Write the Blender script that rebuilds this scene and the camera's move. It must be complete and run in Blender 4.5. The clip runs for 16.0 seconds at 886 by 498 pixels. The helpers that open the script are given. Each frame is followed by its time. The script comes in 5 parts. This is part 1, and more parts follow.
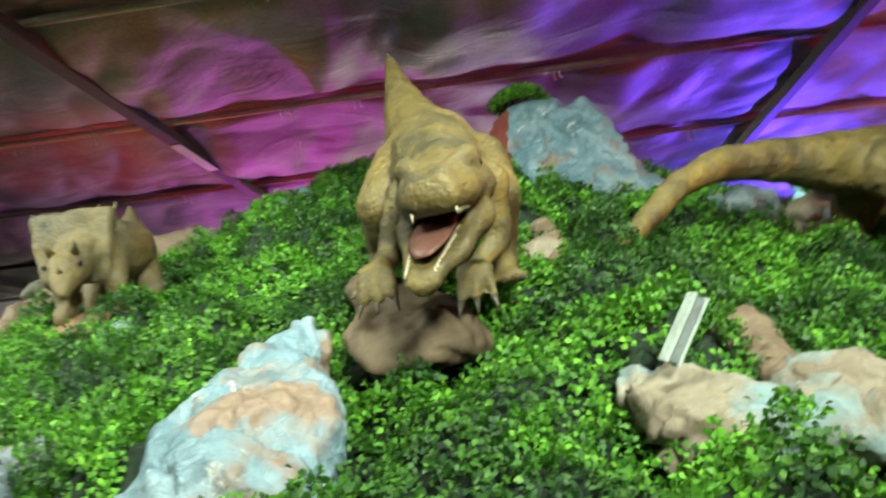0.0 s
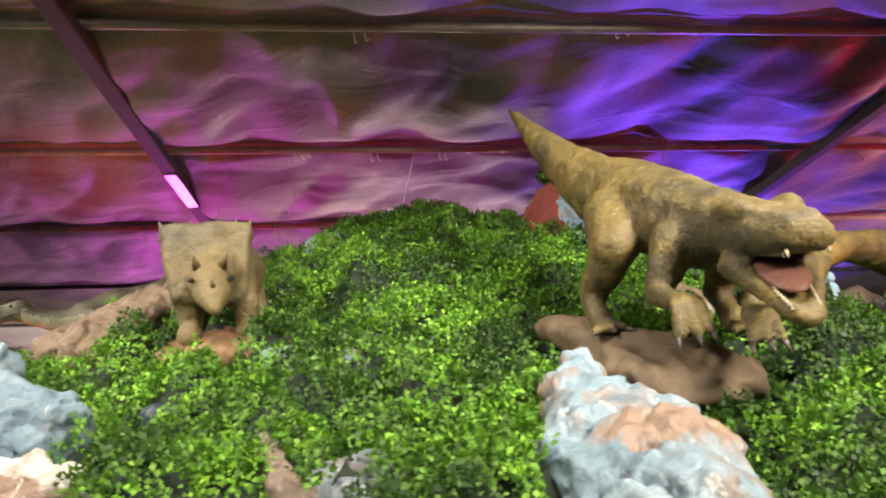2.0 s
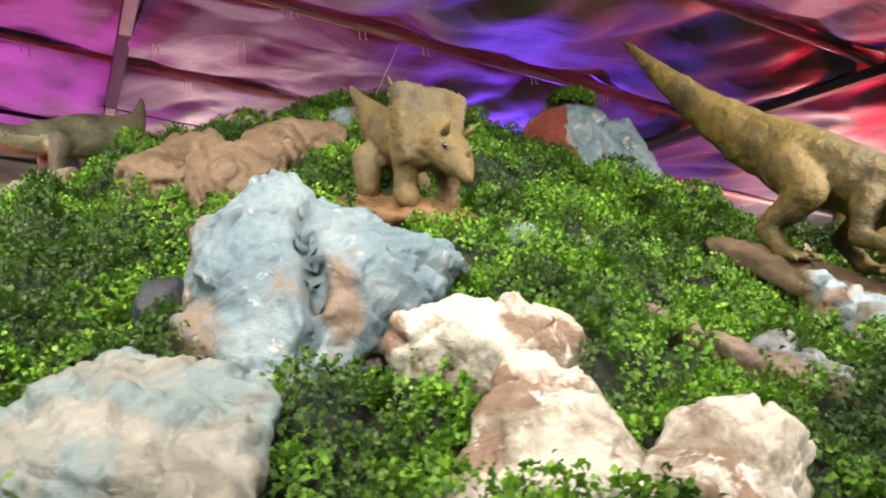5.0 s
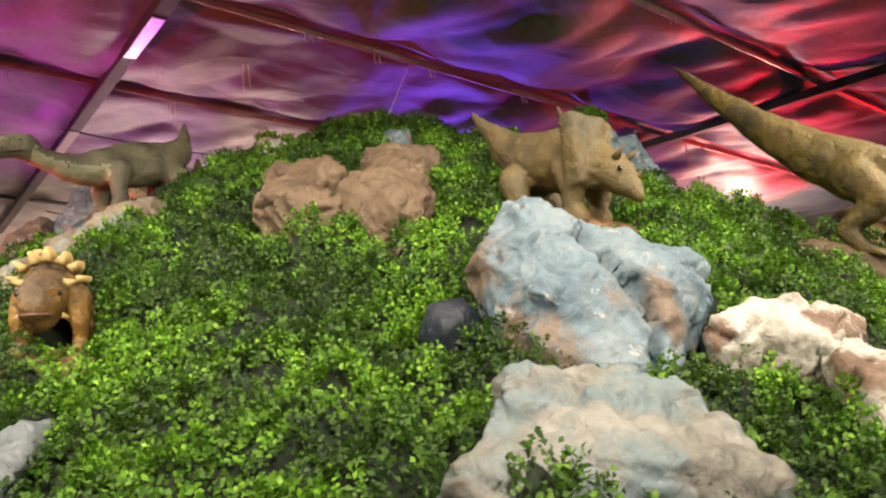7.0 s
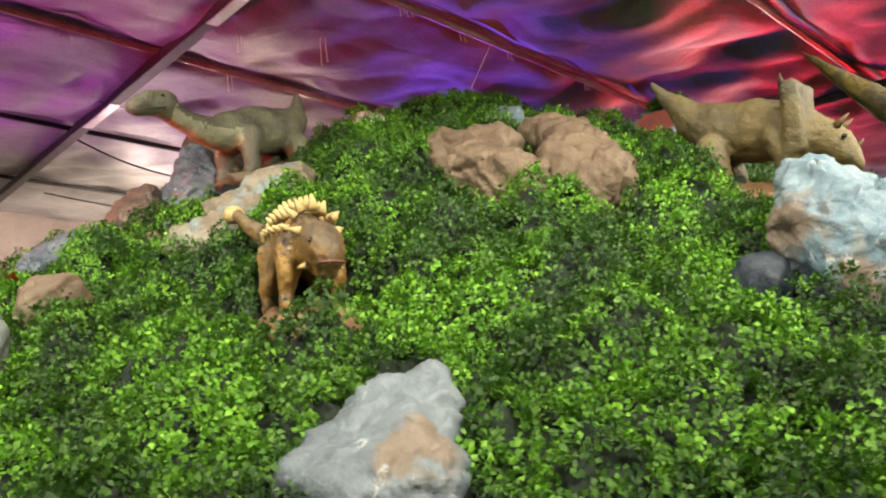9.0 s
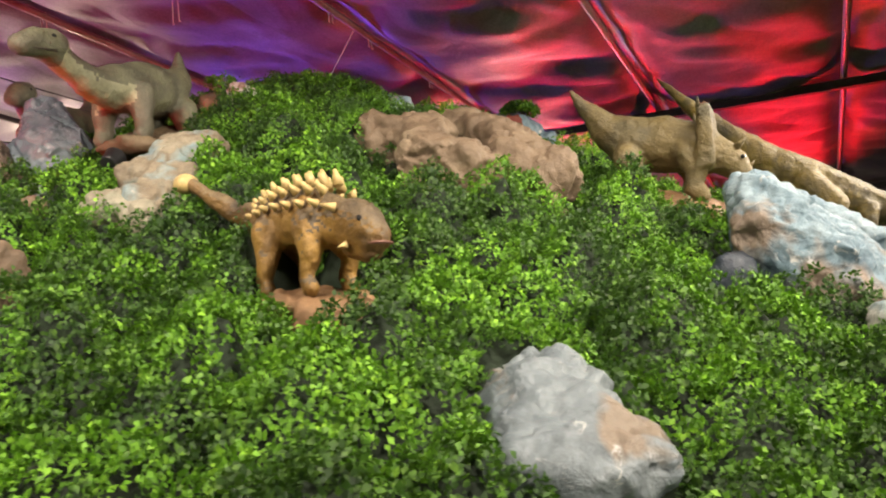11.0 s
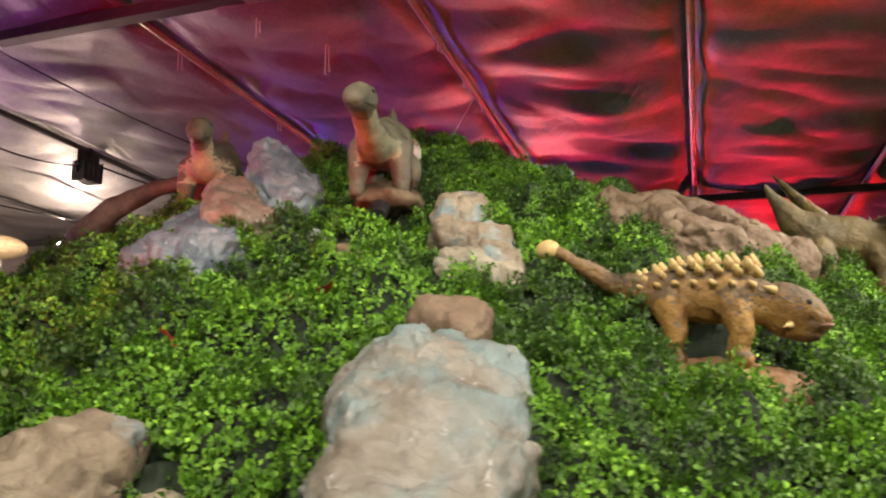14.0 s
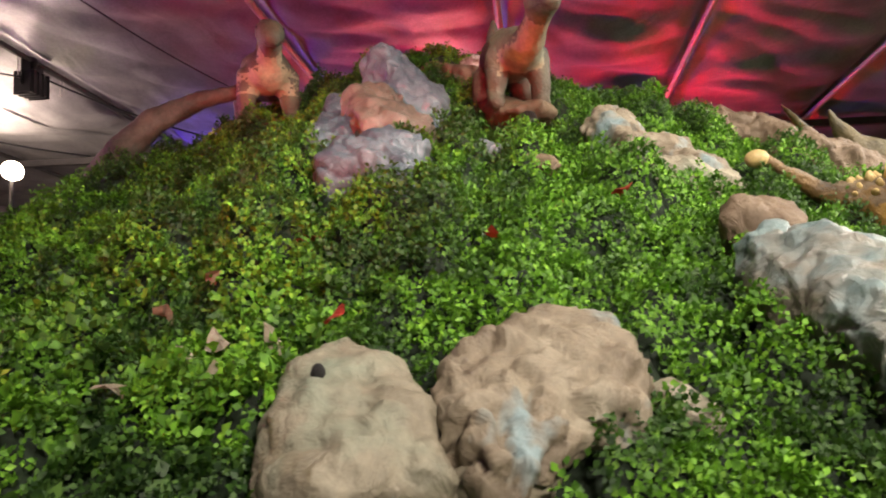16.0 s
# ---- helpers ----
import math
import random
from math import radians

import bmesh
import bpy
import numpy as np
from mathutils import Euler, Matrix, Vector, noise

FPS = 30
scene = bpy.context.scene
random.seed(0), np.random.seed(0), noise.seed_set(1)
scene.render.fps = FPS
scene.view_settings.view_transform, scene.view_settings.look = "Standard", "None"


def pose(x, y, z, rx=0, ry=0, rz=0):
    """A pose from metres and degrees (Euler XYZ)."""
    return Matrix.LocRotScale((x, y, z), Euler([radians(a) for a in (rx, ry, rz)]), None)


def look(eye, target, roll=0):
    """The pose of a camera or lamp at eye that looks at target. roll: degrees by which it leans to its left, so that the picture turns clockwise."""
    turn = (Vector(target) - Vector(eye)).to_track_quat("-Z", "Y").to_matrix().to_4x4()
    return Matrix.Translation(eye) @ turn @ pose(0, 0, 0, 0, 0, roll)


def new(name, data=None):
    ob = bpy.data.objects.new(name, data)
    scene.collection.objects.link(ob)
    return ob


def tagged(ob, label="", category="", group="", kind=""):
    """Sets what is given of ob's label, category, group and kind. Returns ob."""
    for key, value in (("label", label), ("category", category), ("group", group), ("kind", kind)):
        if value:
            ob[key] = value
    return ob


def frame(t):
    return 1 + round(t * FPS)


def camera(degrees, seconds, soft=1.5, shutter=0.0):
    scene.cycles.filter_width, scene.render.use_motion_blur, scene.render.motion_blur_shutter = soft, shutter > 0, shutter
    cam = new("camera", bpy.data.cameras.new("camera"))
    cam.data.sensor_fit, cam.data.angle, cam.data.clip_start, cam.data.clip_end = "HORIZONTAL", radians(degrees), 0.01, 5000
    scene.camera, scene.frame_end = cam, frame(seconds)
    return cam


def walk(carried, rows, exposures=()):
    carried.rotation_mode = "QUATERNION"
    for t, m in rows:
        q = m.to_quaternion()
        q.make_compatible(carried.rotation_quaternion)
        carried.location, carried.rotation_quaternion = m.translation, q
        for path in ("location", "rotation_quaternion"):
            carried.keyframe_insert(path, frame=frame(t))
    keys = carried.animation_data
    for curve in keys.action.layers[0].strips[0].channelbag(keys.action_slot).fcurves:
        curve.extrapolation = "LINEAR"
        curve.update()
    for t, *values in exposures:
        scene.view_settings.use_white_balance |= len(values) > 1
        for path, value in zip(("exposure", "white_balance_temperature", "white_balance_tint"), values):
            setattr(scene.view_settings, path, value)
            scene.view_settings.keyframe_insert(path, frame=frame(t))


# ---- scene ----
cam = camera(62.6, 16.0, soft=2.0, shutter=0.3)
PATH = [
    (0, (0.862, 1.672, 1.424), (0.681, 3.626, 1.813), -10.4),
    (0.5, (0.614, 1.656, 1.436), (0.772, 3.591, 1.916), -4.0),
    (1, (0.249, 1.597, 1.446), (0.369, 3.548, 1.871), -2.2),
    (1.5, (-0.133, 1.679, 1.451), (-0.065, 3.629, 1.89), -5.7),
    (2, (-0.507, 1.673, 1.483), (-0.28, 3.587, 2.018), -7.6),
    (2.5, (-0.9, 1.68, 1.48), (-0.669, 3.596, 2.003), -3.9),
    (3, (-1.271, 1.757, 1.494), (-1.019, 3.681, 1.98), -2.9),
    (3.2, (-1.398, 1.773, 1.479), (-1.09, 3.693, 1.946), -1.4),
    (5.3, (-2.765, 2.084, 1.527), (-1.793, 3.82, 1.729), -2.4),
    (5.5, (-2.892, 2.114, 1.523), (-1.887, 3.83, 1.733), -3.5),
    (6, (-3.242, 2.256, 1.554), (-2.249, 3.968, 1.842), -6.6),
    (6.5, (-3.607, 2.381, 1.571), (-2.558, 4.047, 1.922), -5.5),
    (7, (-3.921, 2.54, 1.59), (-2.71, 4.114, 1.826), -4.9),
    (7.5, (-4.203, 2.809, 1.578), (-2.89, 4.298, 1.82), -3.9),
    (8, (-4.509, 2.986, 1.543), (-3.168, 4.449, 1.792), -1.6),
    (8.5, (-4.754, 3.213, 1.514), (-3.411, 4.674, 1.763), 0.1),
    (9, (-4.918, 3.491, 1.518), (-3.572, 4.952, 1.747), -4.5),
    (9.2, (-4.968, 3.568, 1.514), (-3.587, 4.994, 1.755), -4.4),
    (11.3, (-5.7, 4.458, 1.6), (-3.915, 5.348, 1.75), -3.7),
    (11.5, (-5.822, 4.531, 1.616), (-4.042, 5.431, 1.763), -3.8),
    (12, (-6.05, 4.769, 1.617), (-4.358, 5.825, 1.755), -3.2),
    (12.5, (-6.237, 5.085, 1.642), (-4.562, 6.172, 1.752), -2.4),
    (13, (-6.363, 5.358, 1.65), (-4.547, 6.178, 1.829), -0.8),
    (13.5, (-6.501, 5.64, 1.677), (-4.662, 6.376, 1.951), -1.8),
    (14, (-6.544, 6.078, 1.68), (-4.674, 6.723, 1.972), -0.0),
    (14.5, (-6.682, 6.467, 1.633), (-4.805, 7.115, 1.875), -1.9),
    (15, (-6.782, 6.886, 1.614), (-4.873, 7.474, 1.7), -3.0),
    (15.5, (-6.798, 7.335, 1.605), (-4.849, 7.773, 1.706), -1.5),
    (16, (-6.84, 7.71, 1.57), (-4.861, 7.971, 1.69), -1.4),
]
EXPOSURES = [(0.0, -0.05, 6250, -16), (1.0, -0.05, 6250, -14), (1.5, 0.0, 6600, 4), (2.5, 0.05, 7300, 16), (5.5, -0.08, 7200, 14), (6.0, -0.2, 7900, 20), (6.5, -0.25, 8400, 24), (7.5, -0.1, 7100, 6), (8.5, 0.0, 7000, 4), (9.0, 0.0, 7100, 6), (11.5, 0.05, 7700, 20), (12.0, 0.1, 8100, 28), (13.0, -0.03, 7500, 17), (15.0, -0.15, 7200, 14), (15.5, 0.05, 7050, 14), (16.0, 0.1, 7050, 14)]
walk(cam, [(t, look(e, g, r)) for t, e, g, r in PATH], EXPOSURES)

# ---- world and light ----
world = bpy.data.worlds.new("hall_air")
scene.world = world
world.use_nodes = True
world.node_tree.nodes["Background"].inputs[0].default_value = (0.62, 0.60, 0.66, 1)
world.node_tree.nodes["Background"].inputs[1].default_value = 0.03


def lamp(name, kind, eye, target, watts, color, size=0.3, spread=60.0):
    data = bpy.data.lights.new(name, kind)
    data.energy, data.color = watts, color
    if kind == "AREA":
        data.shape, data.size, data.size_y = "RECTANGLE", size, size * 0.5
    if kind == "SPOT":
        data.spot_size, data.spot_blend, data.shadow_soft_size = radians(spread), 0.9, size
    ob = new(name, data)
    ob.matrix_world = look(eye, target)
    return ob


# white hall floodlights under the roof over the visitors' path, and two stronger ones farther back
for x, y, tx, ty, w in ((1.5, 2.9, 1.0, 4.7, 400), (-1.4, 3.2, -1.0, 4.6, 290), (-3.9, 4.2, -3.4, 5.1, 430), (-5.2, 7.3, -4.1, 7.6, 280)):
    lamp("roof_floodlight", "SPOT", (x, y, 4.27 - 0.085 * x - 0.25), (tx, ty, 1.6), w * 1.25, (1.0, 0.96, 0.88), 0.2, 125)
lamp("hall_floodlight", "SPOT", (2.8, -1.8, 3.8), (0.9, 4.7, 1.2), 4100, (1.0, 0.95, 0.87), 0.6, 55)
lamp("hall_floodlight", "SPOT", (-4.8, -1.0, 4.1), (-2.2, 5.4, 1.2), 2300, (1.0, 0.96, 0.88), 0.6, 55)
lamp("hall_floodlight", "SPOT", (-10.4, 5.2, 4.5), (-3.2, 7.6, 1.2), 2200, (1.0, 0.95, 0.87), 0.6, 55)
# coloured stage lights that wash the cloth roof from below: blue and violet from the north, red from the east and west
lamp("stage_light", "SPOT", (6.6, 17.0, 0.9), (5.2, 7.6, 3.9), 2900, (0.15, 0.055, 1.0), 0.08, 76)
lamp("stage_light", "SPOT", (0.4, 17.6, 0.9), (0.2, 9.0, 4.3), 320, (0.42, 0.04, 0.68), 0.08, 70)
lamp("stage_light", "SPOT", (-4.2, 17.2, 0.9), (-3.0, 9.0, 4.5), 1250, (0.55, 0.055, 0.55), 0.08, 76)
lamp("stage_light", "SPOT", (11.2, 4.4, 0.8), (3.4, 6.6, 4.1), 1050, (1.0, 0.015, 0.03), 0.08, 70)
lamp("stage_light", "SPOT", (11.2, 9.8, 0.8), (2.0, 9.4, 4.1), 1800, (1.0, 0.015, 0.05), 0.08, 70)
lamp("stage_light", "SPOT", (-10.2, 8.2, 0.6), (-1.0, 9.2, 4.4), 2300, (1.0, 0.015, 0.05), 0.08, 30)
# warm white floodlights behind and beside the mound
lamp("rear_floodlight", "POINT", (-0.6, 15.4, 2.9), (0, 13, 4), 190, (1.0, 0.80, 0.66), 0.12)
lamp("rear_floodlight", "POINT", (1.7, 14.9, 3.45), (0, 13, 4), 150, (1.0, 0.80, 0.66), 0.12)
lamp("rear_floodlight", "SPOT", (-1.8, 15.2, 1.2), (-0.6, 19.3, 2.6), 1500, (1.0, 0.80, 0.68), 0.12, 110)
lamp("rear_floodlight", "SPOT", (-6.4, 14.6, 1.2), (-8.2, 19.3, 2.9), 2200, (1.0, 0.82, 0.76), 0.12, 120)
lamp("rear_floodlight", "POINT", (8.2, 9.6, 2.5), (0, 13, 4), 230, (1.0, 0.86, 0.76), 0.12)


# ---- materials ----
def tree(name):
    m = bpy.data.materials.new(name)
    m.use_nodes = True
    return m, m.node_tree.nodes, m.node_tree.links


def noise_tex(nodes, links, coord, scale, detail=6.0, rough=0.6, distort=0.0):
    n = nodes.new("ShaderNodeTexNoise")
    n.inputs["Scale"].default_value = scale
    n.inputs["Detail"].default_value = detail
    n.inputs["Roughness"].default_value = rough
    n.inputs["Distortion"].default_value = distort
    links.new(coord, n.inputs["Vector"])
    return n.outputs["Fac"]


def ramp(nodes, links, fac, stops):
    r = nodes.new("ShaderNodeValToRGB")
    while len(r.color_ramp.elements) < len(stops):
        r.color_ramp.elements.new(0.5)
    for e, (p, c) in zip(r.color_ramp.elements, stops):
        e.position, e.color = p, (*c, 1)
    links.new(fac, r.inputs[0])
    return r.outputs[0]


def blend(nodes, links, fac, a, b, mode="MIX"):
    x = nodes.new("ShaderNodeMix")
    x.data_type, x.blend_type = "RGBA", mode
    if hasattr(fac, "is_output"):
        links.new(fac, x.inputs[0])
    else:
        x.inputs[0].default_value = fac
    for slot, v in ((6, a), (7, b)):
        if hasattr(v, "is_output"):
            links.new(v, x.inputs[slot])
        else:
            x.inputs[slot].default_value = (*v, 1)
    return x.outputs[2]


def bump(nodes, links, height, strength, dist, into):
    b = nodes.new("ShaderNodeBump")
    b.inputs["Strength"].default_value, b.inputs["Distance"].default_value = strength, dist
    links.new(height, b.inputs["Height"])
    links.new(b.outputs[0], into.inputs["Normal"])


def mottled(name, stops, scale=3.0, fine=28.0, rough=0.7, metal=0.0, relief=0.5, second=None, second_scale=1.6, second_at=(0.48, 0.56),
            flecks=None, fleck_scale=9.0, fleck_at=(0.60, 0.66)):
    """Patchy paint: a colour ramp over coarse noise, a second colour in large patches, pale flecks, and fine relief."""
    m, nodes, links = tree(name)
    bsdf = nodes["Principled BSDF"]
    at = nodes.new("ShaderNodeTexCoord").outputs["Object"]
    col = ramp(nodes, links, noise_tex(nodes, links, at, scale, 8, 0.65, 0.4), stops)
    if second:
        w = ramp(nodes, links, noise_tex(nodes, links, at, second_scale, 4, 0.6, 0.3), [(second_at[0], (0, 0, 0)), (second_at[1], (1, 1, 1))])
        col = blend(nodes, links, w, col, second)
    if flecks:
        w = ramp(nodes, links, noise_tex(nodes, links, at, fleck_scale, 9, 0.72, 0.8), [(fleck_at[0], (0, 0, 0)), (fleck_at[1], (1, 1, 1))])
        col = blend(nodes, links, w, col, flecks)
    f = noise_tex(nodes, links, at, fine, 8, 0.7)
    col = blend(nodes, links, 0.55, col, ramp(nodes, links, f, [(0.3, (0.55, 0.55, 0.55)), (0.7, (1.25, 1.25, 1.25))]), "MULTIPLY")
    links.new(col, bsdf.inputs["Base Color"])
    bsdf.inputs["Roughness"].default_value, bsdf.inputs["Metallic"].default_value = rough, metal
    if relief > 0.6:   # plaster folds and pits of a few centimetres
        g = nodes.new("ShaderNodeMath")
        g.operation = "MULTIPLY_ADD"
        g.inputs[1].default_value = 0.35
        links.new(f, g.inputs[0])
        links.new(noise_tex(nodes, links, at, 11.0, 5, 0.55, 1.6), g.inputs[2])
        bump(nodes, links, g.outputs[0], 0.8, 0.022, bsdf)
    else:
        bump(nodes, links, f, relief, 0.012, bsdf)
    return m


BLUE_ROCK = mottled("blue_grey_painted_rock", [(0.30, (0.068, 0.119, 0.158)), (0.48, (0.136, 0.212, 0.257)), (0.66, (0.225, 0.293, 0.329))], 3.4, 34, 0.5, relief=0.8,
                    second=(0.19, 0.145, 0.11), second_scale=2.3, second_at=(0.55, 0.63), flecks=(0.52, 0.52, 0.50), fleck_scale=7, fleck_at=(0.59, 0.66))
WHITE_ROCK = mottled("whitewashed_brown_rock", [(0.32, (0.15, 0.10, 0.07)), (0.42, (0.28, 0.245, 0.20)), (0.52, (0.50, 0.485, 0.43))], 4.2, 36, 0.55, relief=0.8,
                     second=(0.20, 0.13, 0.09), second_scale=3.0, second_at=(0.55, 0.60), flecks=(0.62, 0.61, 0.56), fleck_scale=8, fleck_at=(0.53, 0.60))
BROWN_ROCK = mottled("brown_painted_rock", [(0.32, (0.095, 0.062, 0.038)), (0.50, (0.155, 0.105, 0.066)), (0.70, (0.21, 0.155, 0.10))], 3.6, 34, 0.65, relief=0.8,
                     flecks=(0.30, 0.24, 0.17), fleck_scale=6, fleck_at=(0.64, 0.72))
TAN_ROCK = mottled("tan_and_grey_painted_rock", [(0.32, (0.119, 0.089, 0.060)), (0.50, (0.204, 0.162, 0.111)), (0.66, (0.306, 0.264, 0.196))], 3.0, 34, 0.6, relief=0.8,
                   second=(0.20, 0.27, 0.28), second_scale=2.6, second_at=(0.51, 0.60), flecks=(0.38, 0.35, 0.29), fleck_scale=7, fleck_at=(0.64, 0.70))
PALE_ROCK = mottled("pale_buff_and_blue_rock", [(0.32, (0.123, 0.119, 0.101)), (0.48, (0.203, 0.202, 0.178)), (0.64, (0.296, 0.299, 0.275))], 3.2, 36, 0.5, relief=0.8,
                    second=(0.165, 0.225, 0.24), second_scale=3.0, second_at=(0.46, 0.58), flecks=(0.24, 0.18, 0.13), fleck_scale=5, fleck_at=(0.62, 0.70))
PATCHED_ROCK = mottled("blue_brown_and_white_rock", [(0.30, (0.094, 0.156, 0.194)), (0.48, (0.181, 0.265, 0.312)), (0.66, (0.274, 0.343, 0.379))], 3.4, 34, 0.42, relief=0.8,
                       second=(0.25, 0.175, 0.125), second_scale=2.6, second_at=(0.47, 0.55), flecks=(0.56, 0.56, 0.52), fleck_scale=8, fleck_at=(0.60, 0.66))
SHINY_ROCK = mottled("shiny_grey_and_buff_rock", [(0.32, (0.111, 0.093, 0.068)), (0.50, (0.189, 0.171, 0.137)), (0.66, (0.267, 0.261, 0.230))], 3.0, 30, 0.33, relief=0.8,
                     second=(0.155, 0.215, 0.215), second_scale=2.4, second_at=(0.44, 0.56), flecks=(0.56, 0.57, 0.54), fleck_scale=9, fleck_at=(0.61, 0.67))
WET_ROCK = mottled("dark_glossy_blue_grey_rock", [(0.30, (0.05, 0.07, 0.09)), (0.50, (0.105, 0.13, 0.155)), (0.70, (0.19, 0.22, 0.24))], 3.4, 36, 0.28, relief=0.8,
                   flecks=(0.40, 0.42, 0.44), fleck_scale=9, fleck_at=(0.62, 0.68))
BUFF_ROCK = mottled("buff_painted_rock", [(0.30, (0.15, 0.125, 0.085)), (0.50, (0.225, 0.195, 0.14)), (0.70, (0.31, 0.28, 0.21))], 2.2, 30, 0.6, relief=0.8,
                    second=(0.20, 0.225, 0.165), second_scale=2.0, second_at=(0.50, 0.64), flecks=(0.13, 0.10, 0.07), fleck_scale=8, fleck_at=(0.66, 0.74))
SLOPE_BROWN = mottled("glossy_brown_rock", [(0.30, (0.10, 0.075, 0.058)), (0.50, (0.17, 0.125, 0.095)), (0.70, (0.25, 0.20, 0.165))], 3.0, 32, 0.3, relief=0.8)
GREY_ROCK = mottled("grey_painted_rock", [(0.30, (0.088, 0.109, 0.124)), (0.50, (0.162, 0.195, 0.215)), (0.70, (0.250, 0.281, 0.294))], 3.4, 36, 0.38, relief=0.8,
                    second=(0.20, 0.155, 0.115), second_scale=3.0, second_at=(0.58, 0.66), flecks=(0.50, 0.51, 0.50), fleck_scale=9, fleck_at=(0.60, 0.67))


# ---- mesh helpers ----
def part(name, bm, material, parent=None, label=""):
    me = bpy.data.meshes.new(name)
    bm.to_mesh(me)
    bm.free()
    me.materials.append(material)
    ob = new(name, me)
    ob.parent = parent
    if label:
        ob["label"] = label
    return ob


def add_ball(bm, p, r, sub=2, turn=None):
    r = r if isinstance(r, (tuple, list)) else (r, r, r)
    m = Matrix.Translation(p) @ (turn.to_4x4() if turn else Matrix()) @ Matrix.Diagonal((*r, 1))
    if isinstance(bm, list):
        bm.append((np.array(m), sub))
        return
    bmesh.ops.create_icosphere(bm, subdivisions=sub, radius=1.0, matrix=m)


def add_limb(bm, pts, step=0.35):
    """A chain of overlapping balls along (x, y, z, radius) stations."""
    for a, b in zip(pts, pts[1:]):
        pa, pb = Vector(a[:3]), Vector(b[:3])
        n = max(2, int((pb - pa).length / (step * max(0.012, min(a[3], b[3])))) + 1)
        for i in range(n + 1):
            f = i / n
            add_ball(bm, pa.lerp(pb, f), a[3] + (b[3] - a[3]) * f)


UNIT = {}


def unit_ball(sub):
    if sub not in UNIT:
        bm = bmesh.new()
        bmesh.ops.create_icosphere(bm, subdivisions=sub, radius=1.0)
        UNIT[sub] = (np.array([v.co for v in bm.verts]), np.array([[v.index for v in f.verts] for f in bm.faces]))
        bm.free()
    return UNIT[sub]


def fuse(heap, voxel, smooth=2):
    """The union of a heap of balls as one skin."""
    vs, fs, n = [], [], 0
    for m, sub in heap:
        v, f = unit_ball(sub)
        vs.append(v @ m[:3, :3].T + m[:3, 3])
        fs.append(f + n)
        n += len(v)
    return fuse_mesh(np.concatenate(vs), np.concatenate(fs), voxel, smooth)


def fuse_mesh(vs, fs, voxel, smooth=2):
    me = bpy.data.meshes.new("raw")
    me.from_pydata(vs, [], fs)
    ob = new("raw", me)
    mod = ob.modifiers.new("skin", "REMESH")
    mod.mode, mod.voxel_size = "VOXEL", voxel
    if smooth:
        s = ob.modifiers.new("soft", "SMOOTH")
        s.factor, s.iterations = 0.5, smooth
    out = bpy.data.meshes.new_from_object(ob.evaluated_get(bpy.context.evaluated_depsgraph_get()))
    bpy.data.objects.remove(ob)
    bpy.data.meshes.remove(me)
    return out


def roughen(me, layers, seed=0.0):
    """Push the skin in and out by (size in metres, depth, sharpness) layers of noise."""
    n = len(me.vertices)
    nor = np.empty(n * 3)
    me.vertex_normals.foreach_get("vector", nor)
    co = np.empty(n * 3)
    me.vertices.foreach_get("co", co)
    nor, co = nor.reshape(-1, 3), co.reshape(-1, 3)
    d = np.zeros(n)
    for size, depth, ridge in layers:
        for i in range(n):
            q = Vector(co[i] / size) + Vector((seed, 3.7 * seed, 1.3))
            if ridge == 2:   # broken facets with creases between them
                f = noise.voronoi(q + 0.45 * noise.noise_vector(q * 1.1))[0]
                d[i] += depth * (1.5 * f[0] - 0.75)
            elif ridge == 3:   # narrow cracks
                d[i] -= depth * math.exp(-(noise.noise(q + 0.4 * noise.noise_vector(q * 2.0)) / 0.045) ** 2)
            elif ridge == 4:   # draped folds that run aslant down the face
                w = Vector((q.x + 0.5 * q.z, q.y - 0.4 * q.z, 0.45 * q.z))
                d[i] += depth * (0.5 - 1.8 * abs(noise.noise(w + 0.5 * noise.noise_vector(w))))
            else:
                v = noise.noise(q)
                d[i] += depth * ((0.5 - 2.0 * abs(v)) if ridge else v)
    co += nor * d[:, None]
    me.vertices.foreach_set("co", co.ravel())
    me.polygons.foreach_set("use_smooth", np.ones(len(me.polygons), dtype=bool))
    me.update()


# ---- the mound ----
PEAK = (-0.033, 8.557)
HOLLOWS = ((-3.42, 5.86, 0.30, 0.23), (0.60, 3.98, 0.10, 0.28), (-1.2, 4.85, 0.05, 0.2),
           (-4.5, 8.0, -0.08, 0.9), (-2.6, 4.7, 0.06, 0.45), (-0.2, 4.35, 0.08, 0.35), (1.7, 5.2, 0.12, 0.4))   # swells and dips; dents that hold the statues' bases


def mound(x, y):
    """Height of the bare mound: a soft elliptical cone."""
    th = -0.407
    dx, dy = x - PEAK[0], y - PEAK[1]
    u, v = dx * math.cos(th) + dy * math.sin(th), -dx * math.sin(th) + dy * math.cos(th)
    h = 3.936 - math.sqrt((0.528 * u) ** 2 + (0.5 * v) ** 2 + 0.02)
    for hx, hy, depth, wide in HOLLOWS:
        h -= depth * math.exp(-((x - hx) ** 2 + (y - hy) ** 2) / (2 * wide * wide))
    return h


def mat_height(x, y):
    """The leafy mats lie in uneven pads over the mound."""
    p = Vector((x, y, 0.0))
    return mound(x, y) + 0.07 * noise.noise(p / 0.5) + 0.36 * (abs(noise.noise(p / 0.36 + Vector((7, 3, 1)))) - 0.22) + 0.18 * (abs(noise.noise(p / 0.15)) - 0.22) + 0.04 * noise.noise(p / 0.07)


CLEAR = []   # (x, y, half width, half depth) of plinths, kept free of leaves
ROCKS = []   # (x, y, z, r) of all lobes, so that no leaf grows inside a rock


